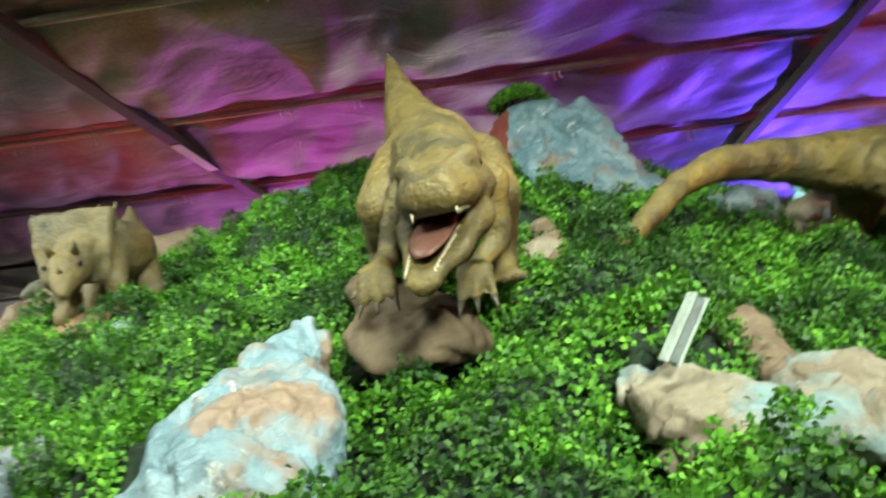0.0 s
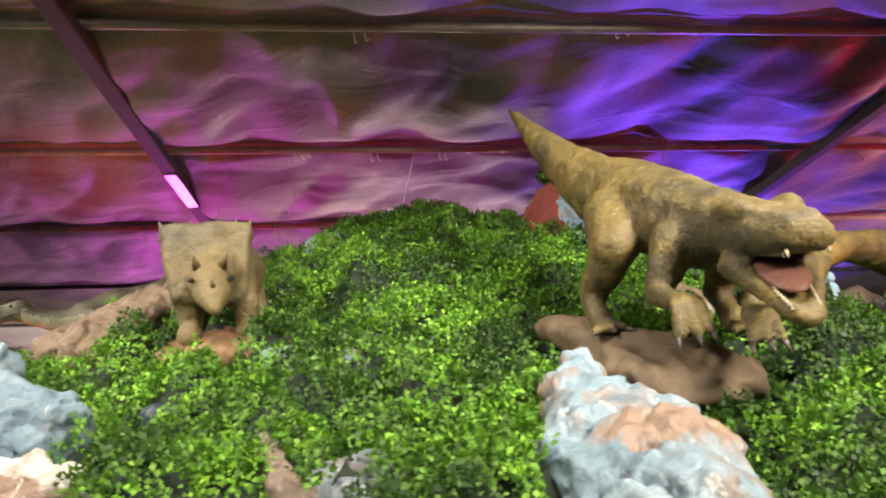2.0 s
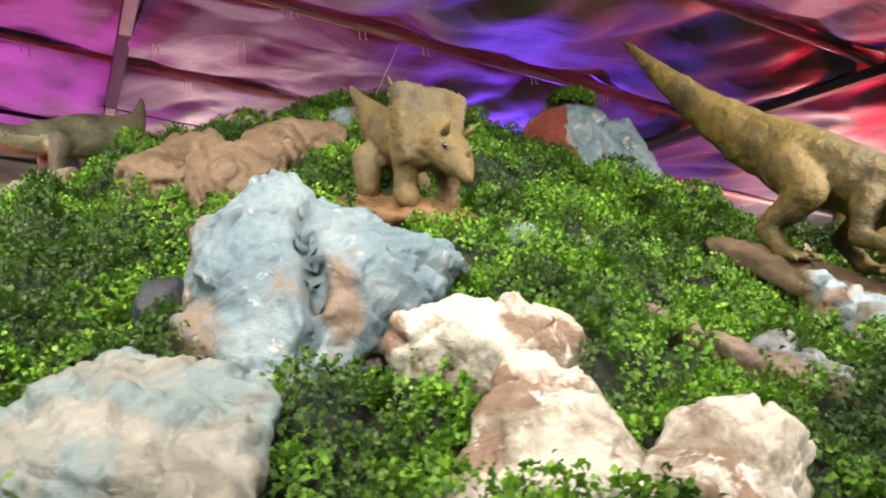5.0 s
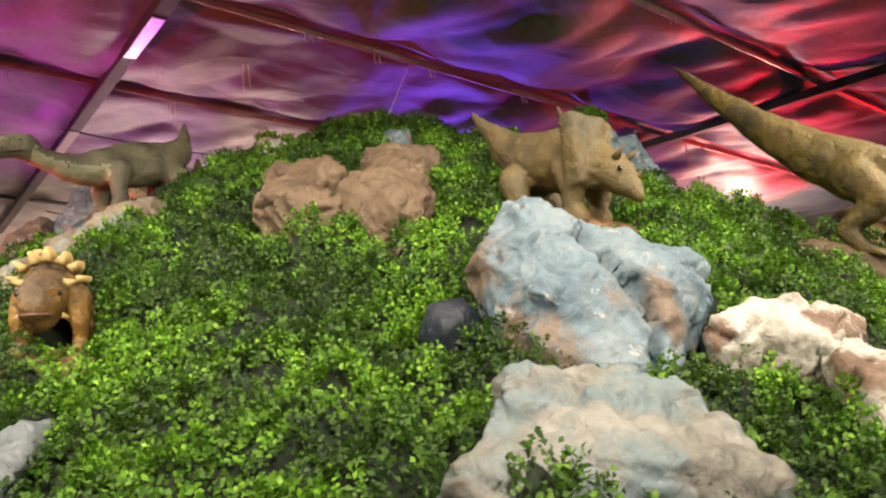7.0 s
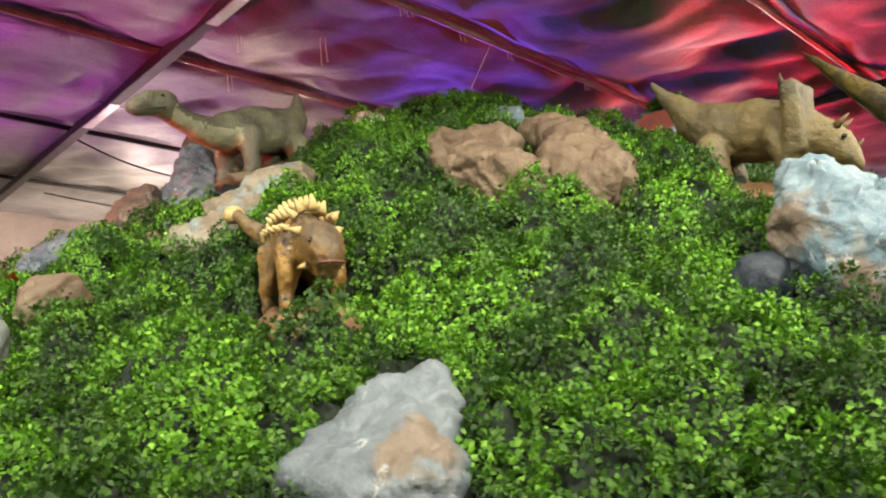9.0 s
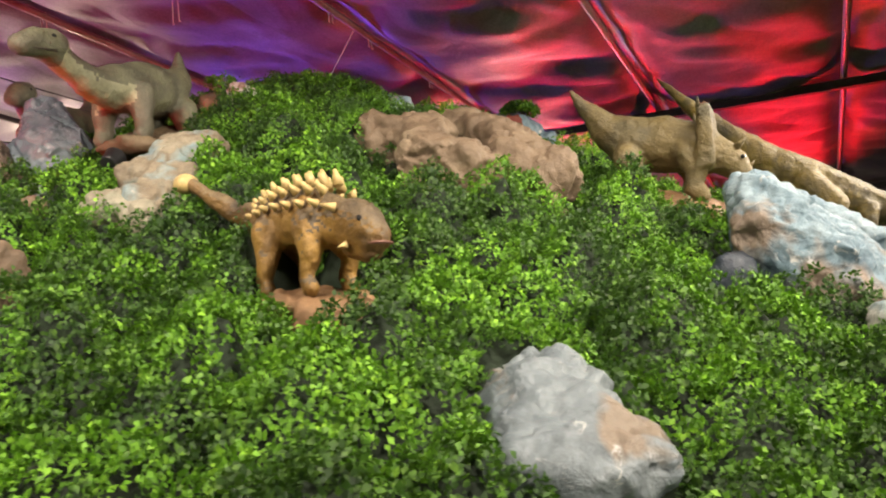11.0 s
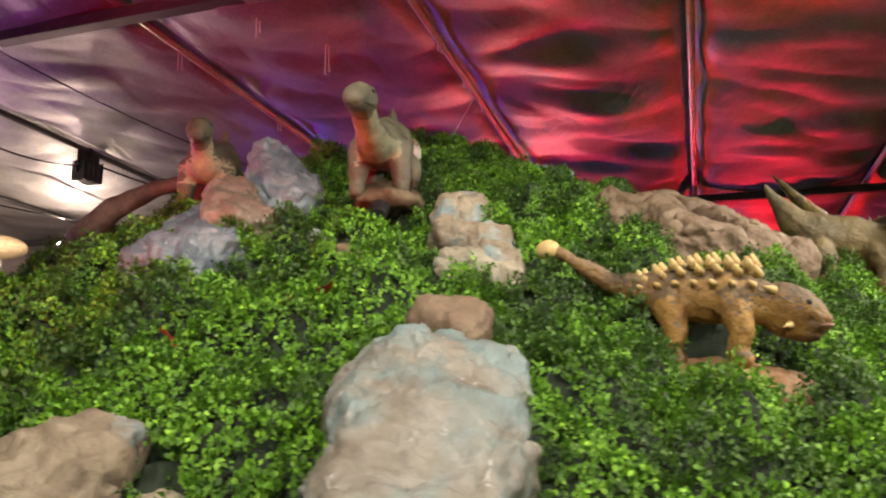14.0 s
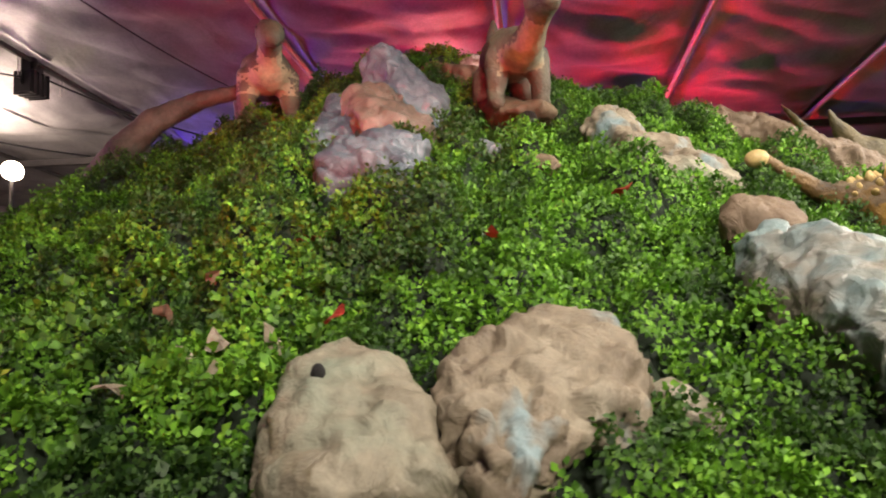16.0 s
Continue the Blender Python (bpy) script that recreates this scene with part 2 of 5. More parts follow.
def block(c, r, rnd, n=15):
    """Corner points of a rough hewn lump."""
    out = []
    for k in range(n):
        z = 1 - 2 * (k + 0.5) / n
        a = 2.4 * k + rnd.uniform(-0.5, 0.5)
        q = math.sqrt(1 - z * z)
        out.append(Vector(c) + Vector((q * math.cos(a), q * math.sin(a), z)) * r * rnd.uniform(0.95, 1.20))
    return out


def hull(points):
    bm = bmesh.new()
    for p in points:
        bm.verts.new(p)
    bmesh.ops.convex_hull(bm, input=bm.verts[:])
    bmesh.ops.delete(bm, geom=[v for v in bm.verts if not v.link_faces], context="VERTS")
    bmesh.ops.recalc_face_normals(bm, faces=bm.faces[:])
    bm.verts.index_update()
    out = (np.array([v.co for v in bm.verts]), [[v.index for v in f.verts] for f in bm.faces])
    bm.free()
    return out


def groove(me, line, wide=0.026, deep=0.09):
    """Presses a crack into a skin along a line of points; only the line's direction as seen from the slope's foot counts."""
    n = len(me.vertices)
    co, nor = np.empty(n * 3), np.empty(n * 3)
    me.vertices.foreach_get("co", co)
    me.vertex_normals.foreach_get("vector", nor)
    co, nor = co.reshape(-1, 3), nor.reshape(-1, 3)
    best = np.full(n, 9.0)
    for a, b in zip(line, line[1:]):
        a, b = np.array(a), np.array(b)
        out = a - np.array((PEAK[0], PEAK[1], 2.6))
        out /= np.linalg.norm(out)
        flat = lambda v: v - np.outer(v @ out, out)
        ab = flat((b - a)[None])[0]
        ap = flat(co - a)
        f = np.clip(ap @ ab / (ab @ ab), 0, 1)
        d = np.linalg.norm(ap - f[:, None] * ab, axis=1) + 0.4 * np.maximum(0, np.abs((co - a) @ out) - 0.25)
        best = np.minimum(best, d)
    wob = np.array([1 + 0.5 * noise.noise(Vector(p) / 0.06) for p in co])
    co -= nor * (deep * np.exp(-(best / (wide * wob)) ** 2))[:, None]
    me.vertices.foreach_set("co", co.ravel())
    me.update()


def outer_shell(me):
    """Drops the hollow shells inside a skin."""
    bm = bmesh.new()
    bm.from_mesh(me)
    left, drop, shells = set(bm.verts), [], []
    while left:
        heap, seen = [left.pop()], []
        while heap:
            v = heap.pop()
            seen.append(v)
            for e in v.link_edges:
                o = e.other_vert(v)
                if o in left:
                    left.discard(o)
                    heap.append(o)
        pts = np.array([v.co for v in seen])
        shells.append((len(seen), pts.min(0), pts.max(0), seen))
    shells.sort(key=lambda q: -q[0])
    for k, (size, lo, hi, seen) in enumerate(shells):
        if size < 60 or any((lo >= q[1]).all() and (hi <= q[2]).all() for q in shells[:k]):
            drop += seen
    bmesh.ops.delete(bm, geom=drop, context="VERTS")
    bm.to_mesh(me)
    bm.free()
    return me


def rock(lumps, material, label, voxel=0.015, seed=1.0, facet=1.0, name="rock", cracks=()):
    """A painted plaster rock: hewn lumps (x, y, z, radius) joined where they touch, rooted in the mound, then creased and cracked."""
    rnd = random.Random(int(seed * 97))
    sets, solids = [], []
    lumps = [(x, y, z, r * 1.13) for x, y, z, r in lumps]
    for x, y, z, r in lumps:
        pts = block((x, y, z), r, rnd)
        g = mound(x, y) - 0.06
        if z - r > g - 0.02:   # a foot that reaches into the mound
            pts += [Vector((x + 0.55 * r * math.cos(a), y + 0.55 * r * math.sin(a) + 0.2 * r, g - 0.5 * r)) for a in (0.3, 1.9, 3.4, 5.0)]
        sets.append(pts)
        solids.append(hull(pts))
        ROCKS.append((x, y, z, r))
    for i, a in enumerate(lumps):
        gap = [(Vector(a[:3]) - Vector(b[:3])).length for b in lumps[:i]]
        for j, b in enumerate(lumps[:i]):
            if gap[j] < 1.3 * (a[3] + b[3]) or gap[j] == min(gap):
                mid = (Vector(a[:3]) + Vector(b[:3])) / 2
                solids.append(hull([mid + (p - mid) * 0.88 for p in sets[i] + sets[j]]))
                ROCKS.append((*mid, 0.45 * (a[3] + b[3])))
    vs, fs, n = [], [], 0
    for v, f in solids:
        vs.append(v)
        fs += [[i + n for i in q] for q in f]
        n += len(v)
    me = outer_shell(fuse_mesh(np.concatenate(vs), fs, voxel, 3))
    roughen(me, [(0.36, 0.030 * facet, False), (0.15, 0.022 * facet, 4), (0.075, 0.009 * facet, True), (0.30, 0.030 * facet, 3), (0.13, 0.013 * facet, 3), (0.03, 0.004, True)], seed)
    for line in cracks:
        groove(me, line)
    me.materials.append(material)
    me.name = name
    return tagged(new(name, me), label, "rock")


# ---- rocks on the mound ----
ROCK_AT = {}
rock([(-1.93, 4.58, 1.99, 0.110), (-2.05, 4.51, 1.79, 0.167), (-2.07, 4.37, 1.62, 0.194), (-1.95, 4.28, 1.64, 0.148), (-2.09, 4.18, 1.43, 0.138), (-2.17, 4.30, 1.50, 0.142), (-1.76, 4.29, 1.83, 0.099), (-1.78, 4.17, 1.67, 0.140), (-1.73, 4.10, 1.65, 0.102), (-1.94, 4.09, 1.48, 0.131), (-2.09, 4.08, 1.36, 0.092), (-1.90, 4.18, 1.58, 0.145), (-1.85, 4.06, 1.53, 0.089), (-1.60, 4.16, 1.70, 0.120), (-1.52, 4.18, 1.72, 0.100), (-1.64, 4.20, 1.56, 0.130), (-1.86, 4.35, 1.82, 0.108), (-1.85, 4.41, 1.91, 0.081), (-1.83, 4.28, 1.77, 0.116), (-2.07, 4.07, 1.38, 0.088), (-2.15, 4.17, 1.42, 0.095), (-1.98, 4.04, 1.41, 0.094)],
     BLUE_ROCK, "large pale blue-grey painted rock with deep cracks", seed=1.0, cracks=[[(-1.94, 4.26, 1.89), (-1.94, 4.16, 1.78), (-1.95, 4.03, 1.64), (-1.99, 3.96, 1.54), (-2.07, 3.86, 1.38)]])
rock([(-2.46, 4.11, 1.41, 0.094), (-2.57, 3.98, 1.32, 0.115), (-2.71, 3.91, 1.26, 0.103), (-2.83, 3.89, 1.22, 0.095), (-2.47, 3.86, 1.29, 0.124), (-2.34, 3.80, 1.29, 0.109), (-2.28, 3.66, 1.25, 0.090), (-2.60, 3.76, 1.21, 0.109), (-2.46, 3.66, 1.20, 0.111), (-2.34, 3.56, 1.19, 0.096), (-2.29, 3.52, 1.20, 0.060), (-2.32, 3.99, 1.39, 0.085), (-2.24, 3.91, 1.37, 0.083), (-2.18, 3.83, 1.34, 0.080)],
     PALE_ROCK, "low buff and pale blue painted rock below the tall one", seed=2.0)
rock([(-1.69, 3.92, 1.51, 0.076), (-1.59, 3.88, 1.51, 0.094), (-1.47, 3.83, 1.50, 0.105), (-1.47, 3.71, 1.44, 0.084), (-1.38, 3.74, 1.49, 0.100)],
     WHITE_ROCK, "whitewashed rock with a brown patch", seed=3.0)
rock([(-1.52, 3.60, 1.37, 0.103), (-1.53, 3.48, 1.30, 0.121), (-1.57, 3.33, 1.22, 0.113), (-1.67, 3.42, 1.25, 0.112), (-1.73, 3.30, 1.18, 0.118), (-1.86, 3.30, 1.17, 0.087), (-1.70, 3.21, 1.16, 0.091)],
     WHITE_ROCK, "brown rock streaked with white paint", seed=4.0)
rock([(-1.30, 3.27, 1.23, 0.109), (-1.20, 3.23, 1.22, 0.136), (-1.44, 3.16, 1.16, 0.114), (-1.37, 3.10, 1.14, 0.116), (-1.50, 3.18, 1.18, 0.071)],
     WHITE_ROCK, "rounded whitish rock beside the brown one", seed=5.0)
rock([(0.15, 3.99, 1.67, 0.069), (0.07, 3.82, 1.58, 0.092), (0.17, 3.77, 1.55, 0.098), (0.01, 3.64, 1.49, 0.099), (0.24, 3.63, 1.47, 0.092), (-0.06, 3.48, 1.41, 0.077), (0.07, 3.48, 1.40, 0.125), (0.19, 3.44, 1.37, 0.117), (0.29, 3.46, 1.39, 0.071), (0.08, 3.30, 1.30, 0.131), (0.22, 3.28, 1.29, 0.095), (-0.04, 3.29, 1.31, 0.075)],
     PATCHED_ROCK, "blue-grey rock with brown and white paint", seed=6.0)
rock([(-0.84, 3.91, 1.59, 0.024), (-0.79, 3.77, 1.52, 0.037), (-0.75, 3.64, 1.45, 0.048), (-0.70, 3.52, 1.39, 0.056), (-0.66, 3.40, 1.33, 0.060)],
     SLOPE_BROWN, "narrow brown rock spur with a pale tip", seed=7.0, voxel=0.011, facet=0.6)
rock([(-0.64, 3.62, 1.44, 0.044), (-0.60, 3.52, 1.39, 0.056), (-0.56, 3.41, 1.33, 0.063), (-0.54, 3.64, 1.46, 0.041)],
     GREY_ROCK, "small grey rock beside the brown spur", seed=8.0, voxel=0.011, facet=0.6)
rock([(1.10, 3.60, 1.35, 0.060), (1.17, 3.54, 1.31, 0.085), (1.28, 3.51, 1.28, 0.087), (1.34, 3.44, 1.24, 0.071), (1.16, 3.42, 1.25, 0.068), (1.26, 3.39, 1.23, 0.055)],
     TAN_ROCK, "flat tan and grey rock", seed=9.0)
rock([(1.52, 3.99, 1.48, 0.045), (1.49, 3.86, 1.42, 0.067), (1.47, 3.72, 1.35, 0.060), (1.43, 3.89, 1.45, 0.050), (1.47, 3.64, 1.32, 0.048)],
     BROWN_ROCK, "pointed brown rock beside the slanted plaque", seed=10.0, facet=0.7)
rock([(1.51, 3.59, 1.28, 0.086), (1.63, 3.62, 1.27, 0.097), (1.48, 3.44, 1.21, 0.087), (1.56, 3.42, 1.19, 0.087), (1.68, 3.56, 1.23, 0.095)],
     TAN_ROCK, "tan rock at the edge of the mound", seed=11.0)
rock([(1.28, 4.20, 1.62, 0.036), (1.31, 4.18, 1.60, 0.036)],
     TAN_ROCK, "small buff stone among the leaves", seed=12.0, facet=0.5)
rock([(1.03, 5.12, 2.10, 0.061), (1.05, 4.80, 1.94, 0.065), (1.05, 4.61, 1.85, 0.047)],
     BROWN_ROCK, "small brown stones showing between the leaves", seed=13.0, facet=0.5)
rock([(-2.00, 6.52, 2.59, 0.128), (-1.93, 6.27, 2.52, 0.146), (-2.26, 6.12, 2.35, 0.129), (-2.21, 5.91, 2.29, 0.129), (-2.09, 5.84, 2.30, 0.107)],
     BROWN_ROCK, "brown rock with a folded face", seed=14.0)
rock([(-1.48, 6.27, 2.67, 0.133), (-1.65, 5.85, 2.44, 0.157), (-1.92, 5.78, 2.34, 0.140), (-1.93, 5.52, 2.23, 0.131), (-1.73, 5.58, 2.31, 0.098), (-1.19, 6.21, 2.72, 0.076)],
     BROWN_ROCK, "brown rock with two humps", seed=15.0)
rock([(-3.61, 5.00, 1.39, 0.056), (-3.75, 5.01, 1.34, 0.075), (-3.71, 4.91, 1.31, 0.080), (-3.91, 4.98, 1.27, 0.078), (-3.84, 4.86, 1.24, 0.102), (-3.82, 4.75, 1.23, 0.053), (-4.03, 4.96, 1.22, 0.068), (-3.95, 4.84, 1.20, 0.091), (-3.89, 4.73, 1.19, 0.076), (-3.54, 5.10, 1.38, 0.060), (-3.62, 5.14, 1.33, 0.070), (-3.74, 5.10, 1.29, 0.080)],
     GREY_ROCK, "shiny grey rock sunk in the leaves", seed=16.0, facet=0.8)
rock([(-4.39, 6.99, 1.64, 0.100), (-4.41, 6.85, 1.61, 0.115), (-4.40, 6.71, 1.59, 0.105), (-4.43, 6.60, 1.56, 0.068), (-4.75, 6.90, 1.53, 0.092), (-4.77, 6.76, 1.50, 0.125), (-4.74, 6.61, 1.48, 0.124), (-4.76, 6.51, 1.47, 0.065), (-4.94, 6.83, 1.43, 0.086), (-4.93, 6.68, 1.40, 0.121), (-4.89, 6.54, 1.40, 0.107), (-5.03, 6.87, 1.39, 0.067), (-5.03, 6.71, 1.36, 0.109), (-5.00, 6.56, 1.35, 0.108), (-5.14, 6.74, 1.31, 0.098), (-5.12, 6.61, 1.29, 0.108), (-4.34, 6.92, 1.68, 0.093), (-4.34, 6.79, 1.66, 0.100), (-4.34, 6.66, 1.64, 0.086), (-4.58, 6.86, 1.60, 0.13), (-4.60, 6.72, 1.56, 0.13), (-4.62, 6.98, 1.55, 0.10)],
     SHINY_ROCK, "long tan rock with bluish patches", seed=17.0)
rock([(-4.07, 6.95, 1.80, 0.090), (-4.02, 6.85, 1.81, 0.090), (-4.12, 6.84, 1.75, 0.080)],
     BROWN_ROCK, "rounded brown rock above the long tan one", seed=18.0, facet=0.7)
rock([(-4.89, 7.71, 1.45, 0.073), (-4.93, 7.58, 1.42, 0.087), (-5.05, 7.54, 1.35, 0.071), (-5.03, 7.84, 1.39, 0.069), (-5.11, 7.91, 1.34, 0.069), (-5.13, 7.75, 1.32, 0.101), (-5.14, 7.63, 1.31, 0.087), (-5.26, 7.83, 1.26, 0.081), (-5.26, 7.72, 1.26, 0.075), (-5.26, 7.87, 1.27, 0.063), (-5.15, 7.53, 1.31, 0.054), (-5.05, 7.65, 1.36, 0.084), (-5.35, 7.79, 1.21, 0.072)],
     TAN_ROCK, "tan and blue-grey rock at the foot of the slope", seed=19.0)
ROCK_AT['holed'] = rock([(-5.01, 8.21, 1.38, 0.074), (-5.10, 8.26, 1.33, 0.086), (-5.06, 8.11, 1.35, 0.083), (-5.20, 8.18, 1.27, 0.114), (-5.21, 8.04, 1.26, 0.104), (-5.28, 8.26, 1.24, 0.085), (-5.34, 8.09, 1.19, 0.116), (-5.35, 7.97, 1.20, 0.073), (-5.39, 8.25, 1.18, 0.062), (-5.42, 8.13, 1.16, 0.095)],
     BUFF_ROCK, "smooth tan rock with a round hole", seed=20.0, facet=0.5)
rock([(-5.28, 7.79, 1.17, 0.063), (-5.26, 7.72, 1.18, 0.057), (-5.32, 7.86, 1.16, 0.050)],
     BUFF_ROCK, "low tan rock between the two blocks", seed=21.0, facet=0.6)
rock([(-4.95, 7.41, 1.26, 0.068), (-4.98, 7.34, 1.23, 0.060)],
     BUFF_ROCK, "half-buried tan rock under the leaves", seed=22.0, facet=0.6)
rock([(-2.65, 8.58, 2.93, 0.114), (-2.71, 8.49, 2.77, 0.152), (-2.68, 8.33, 2.69, 0.133), (-2.77, 8.35, 2.59, 0.147), (-2.82, 8.50, 2.66, 0.108)],
     WET_ROCK, "tall purple-grey rock on the ridge", seed=23.0)
ROCK_AT['pierced'] = rock([(-3.04, 8.60, 2.58, 0.120), (-3.13, 8.49, 2.42, 0.169), (-3.10, 8.38, 2.38, 0.145), (-3.21, 8.55, 2.41, 0.100), (-3.02, 8.51, 2.55, 0.103)],
     SLOPE_BROWN, "glossy brown rock leaning on the grey ones", seed=24.0)
rock([(-3.73, 8.56, 2.10, 0.107), (-3.63, 8.50, 2.15, 0.137), (-3.57, 8.37, 2.18, 0.156), (-3.52, 8.27, 2.21, 0.107), (-3.81, 8.25, 2.06, 0.092)],
     WET_ROCK, "long dark blue-grey glossy rock", seed=25.0)
rock([(-2.58, 8.87, 2.66, 0.124), (-3.18, 8.77, 2.35, 0.127), (-3.08, 8.66, 2.41, 0.115)],
     WET_ROCK, "rounded grey rock behind the brown one", seed=26.0)
rock([(-2.61, 7.27, 2.50, 0.110), (-2.77, 7.30, 2.43, 0.139), (-3.08, 7.24, 2.27, 0.111), (-3.07, 7.04, 2.23, 0.134), (-3.32, 6.92, 2.09, 0.110)],
     TAN_ROCK, "tan rock with a greenish-grey top", seed=27.0)
rock([(-3.40, 7.12, 2.08, 0.084), (-3.36, 7.00, 2.07, 0.100), (-3.39, 6.84, 2.03, 0.075)],
     BUFF_ROCK, "low tan rock below the greenish one", seed=28.0)
rock([(-1.40, 8.15, 3.27, 0.085), (-1.28, 8.18, 3.30, 0.090)],
     WHITE_ROCK, "small white rock on the ridge", seed=29.0)
rock([(-1.57, 8.20, 3.14, 0.096), (-1.35, 8.48, 3.27, 0.092)],
     BROWN_ROCK, "small brown rocks on the ridge", seed=30.0, facet=0.7)
rock([(-3.12, 7.98, 2.31, 0.054), (-3.17, 7.92, 2.28, 0.048)],
     GREY_ROCK, "small dull grey stone in the leaves", seed=31.0, facet=0.5)
rock([(-3.32, 7.72, 2.18, 0.062), (-3.34, 7.64, 2.17, 0.056)],
     BROWN_ROCK, "small dull brown stone in the leaves", seed=32.0, facet=0.5)
rock([(-0.70, 7.20, 3.12, 0.13), (-0.82, 7.05, 3.06, 0.10)], BLUE_ROCK, "blue-grey rock near the top", seed=33.0)


def pit(owner, p, r):
    """A round hole in a rock: a black ball, coloured as its inner shade."""
    bm = bmesh.new()
    add_ball(bm, p, r, 3)
    part("hole", bm, PIT, owner)


PIT = mottled("black_hole_shade", [(0.3, (0.004, 0.004, 0.004)), (0.7, (0.010, 0.009, 0.008))], 9, 60, 0.9)


def rock_cone():
    """A tall rock cone cut off by a flat red face, with a tuft of leaves on its head."""
    top, foot = Vector((1.22, 6.78, 3.34)), Vector((1.62, 6.55, 2.35))
    rnd = random.Random(25)
    lumps = [(1.27, 6.79, 3.26, 0.11), (1.30, 6.78, 3.07, 0.20), (1.44, 6.68, 3.10, 0.17), (1.51, 6.61, 2.83, 0.22), (1.37, 6.70, 2.82, 0.25), (1.57, 6.50, 2.64, 0.18), (1.21, 6.76, 2.80, 0.20), (1.43, 6.60, 2.62, 0.22),
             (0.98, 6.92, 3.30, 0.16), (0.88, 6.98, 3.00, 0.28), (1.55, 6.42, 2.40, 0.26), (1.95, 6.34, 2.24, 0.22), (2.30, 6.22, 2.08, 0.18)]
    vs, fs, n = [], [], 0
    sets = [block(q[:3], q[3], rnd) for q in lumps]
    groups = sets + [sets[i] + sets[i + 1] for i in range(len(sets) - 3)] + [sets[0] + sets[8] + sets[9], sets[3] + sets[10], sets[10] + sets[11]]
    for g in groups:
        v, f = hull(g)
        vs.append(v)
        fs += [[i + n for i in q] for q in f]
        n += len(v)
    me = outer_shell(fuse_mesh(np.concatenate(vs) + np.array((0.06, 0.0, 0.0)), fs, 0.02, 3))
    roughen(me, [(0.40, 0.04, False), (0.16, 0.035, 4), (0.30, 0.03, 3), (0.09, 0.012, True), (0.03, 0.005, True)], 25.0)
    cut = bmesh.new()
    cut.from_mesh(me)
    geom = cut.verts[:] + cut.edges[:] + cut.faces[:]
    res = bmesh.ops.bisect_plane(cut, geom=geom, plane_co=(1.09, 6.66, 3.26), plane_no=(-0.82, -0.50, 0.28), clear_outer=True)
    edges = [e for e in res["geom_cut"] if isinstance(e, bmesh.types.BMEdge)]
    for f in bmesh.ops.contextual_create(cut, geom=edges)["faces"]:
        f.material_index, f.smooth = 1, False
    cut.to_mesh(me)
    cut.free()
    me.materials.append(BLUE_ROCK)
    me.materials.append(RED_FACE)
    me.name = "rock_cone"
    for k in range(5):
        c = top.lerp(foot, k / 4)
        ROCKS.append((c.x, c.y, c.z, 0.15 + 0.3 * k / 4))
    tagged(new("rock_cone", me), "tall pale blue rock cone with a flat brick-red face", "rock")


RED_FACE = mottled("brick_red_painted_face", [(0.3, (0.16, 0.035, 0.025)), (0.5, (0.26, 0.06, 0.045)), (0.7, (0.34, 0.10, 0.07))], 5, 40, 0.7)
rock_cone()
pit(ROCK_AT['holed'], (-5.205, 8.222, 1.392), (0.020, 0.017, 0.024))


# ---- mound surface and leaves ----
def grid_mesh(name, xs, ys, height, material, kind_label, keep=None):
    nx, ny = len(xs), len(ys)
    verts = [(x, y, height(x, y)) for y in ys for x in xs]
    faces = [(j * nx + i, j * nx + i + 1, (j + 1) * nx + i + 1, (j + 1) * nx + i) for j in range(ny - 1) for i in range(nx - 1)]
    me = bpy.data.meshes.new(name)
    me.from_pydata(verts, [], faces)
    me.polygons.foreach_set("use_smooth", np.ones(len(me.polygons), dtype=bool))
    me.materials.append(material)
    return new(name, me)


# near-black green ground colour puts the shade of the leaf gaps into the mound
GAP_SHADE = mottled("gap_shade_dark_green", [(0.3, (0.005, 0.010, 0.005)), (0.6, (0.010, 0.024, 0.008)), (0.8, (0.024, 0.05, 0.012))], 14, 60, 0.9)
FLOOR_Z = 0.0
EDGE = 0.95


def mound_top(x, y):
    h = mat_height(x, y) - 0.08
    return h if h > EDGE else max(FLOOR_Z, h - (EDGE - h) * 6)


ob = grid_mesh("mound", np.linspace(-8, 8, 340), np.linspace(0.5, 16, 330), mound_top, GAP_SHADE, "")
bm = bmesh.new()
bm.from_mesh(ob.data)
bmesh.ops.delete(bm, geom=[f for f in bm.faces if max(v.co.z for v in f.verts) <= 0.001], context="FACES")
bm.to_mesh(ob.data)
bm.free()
tagged(ob, "steep exhibition mound, coloured near-black green as the shade between leaves", "mound", kind="structure")


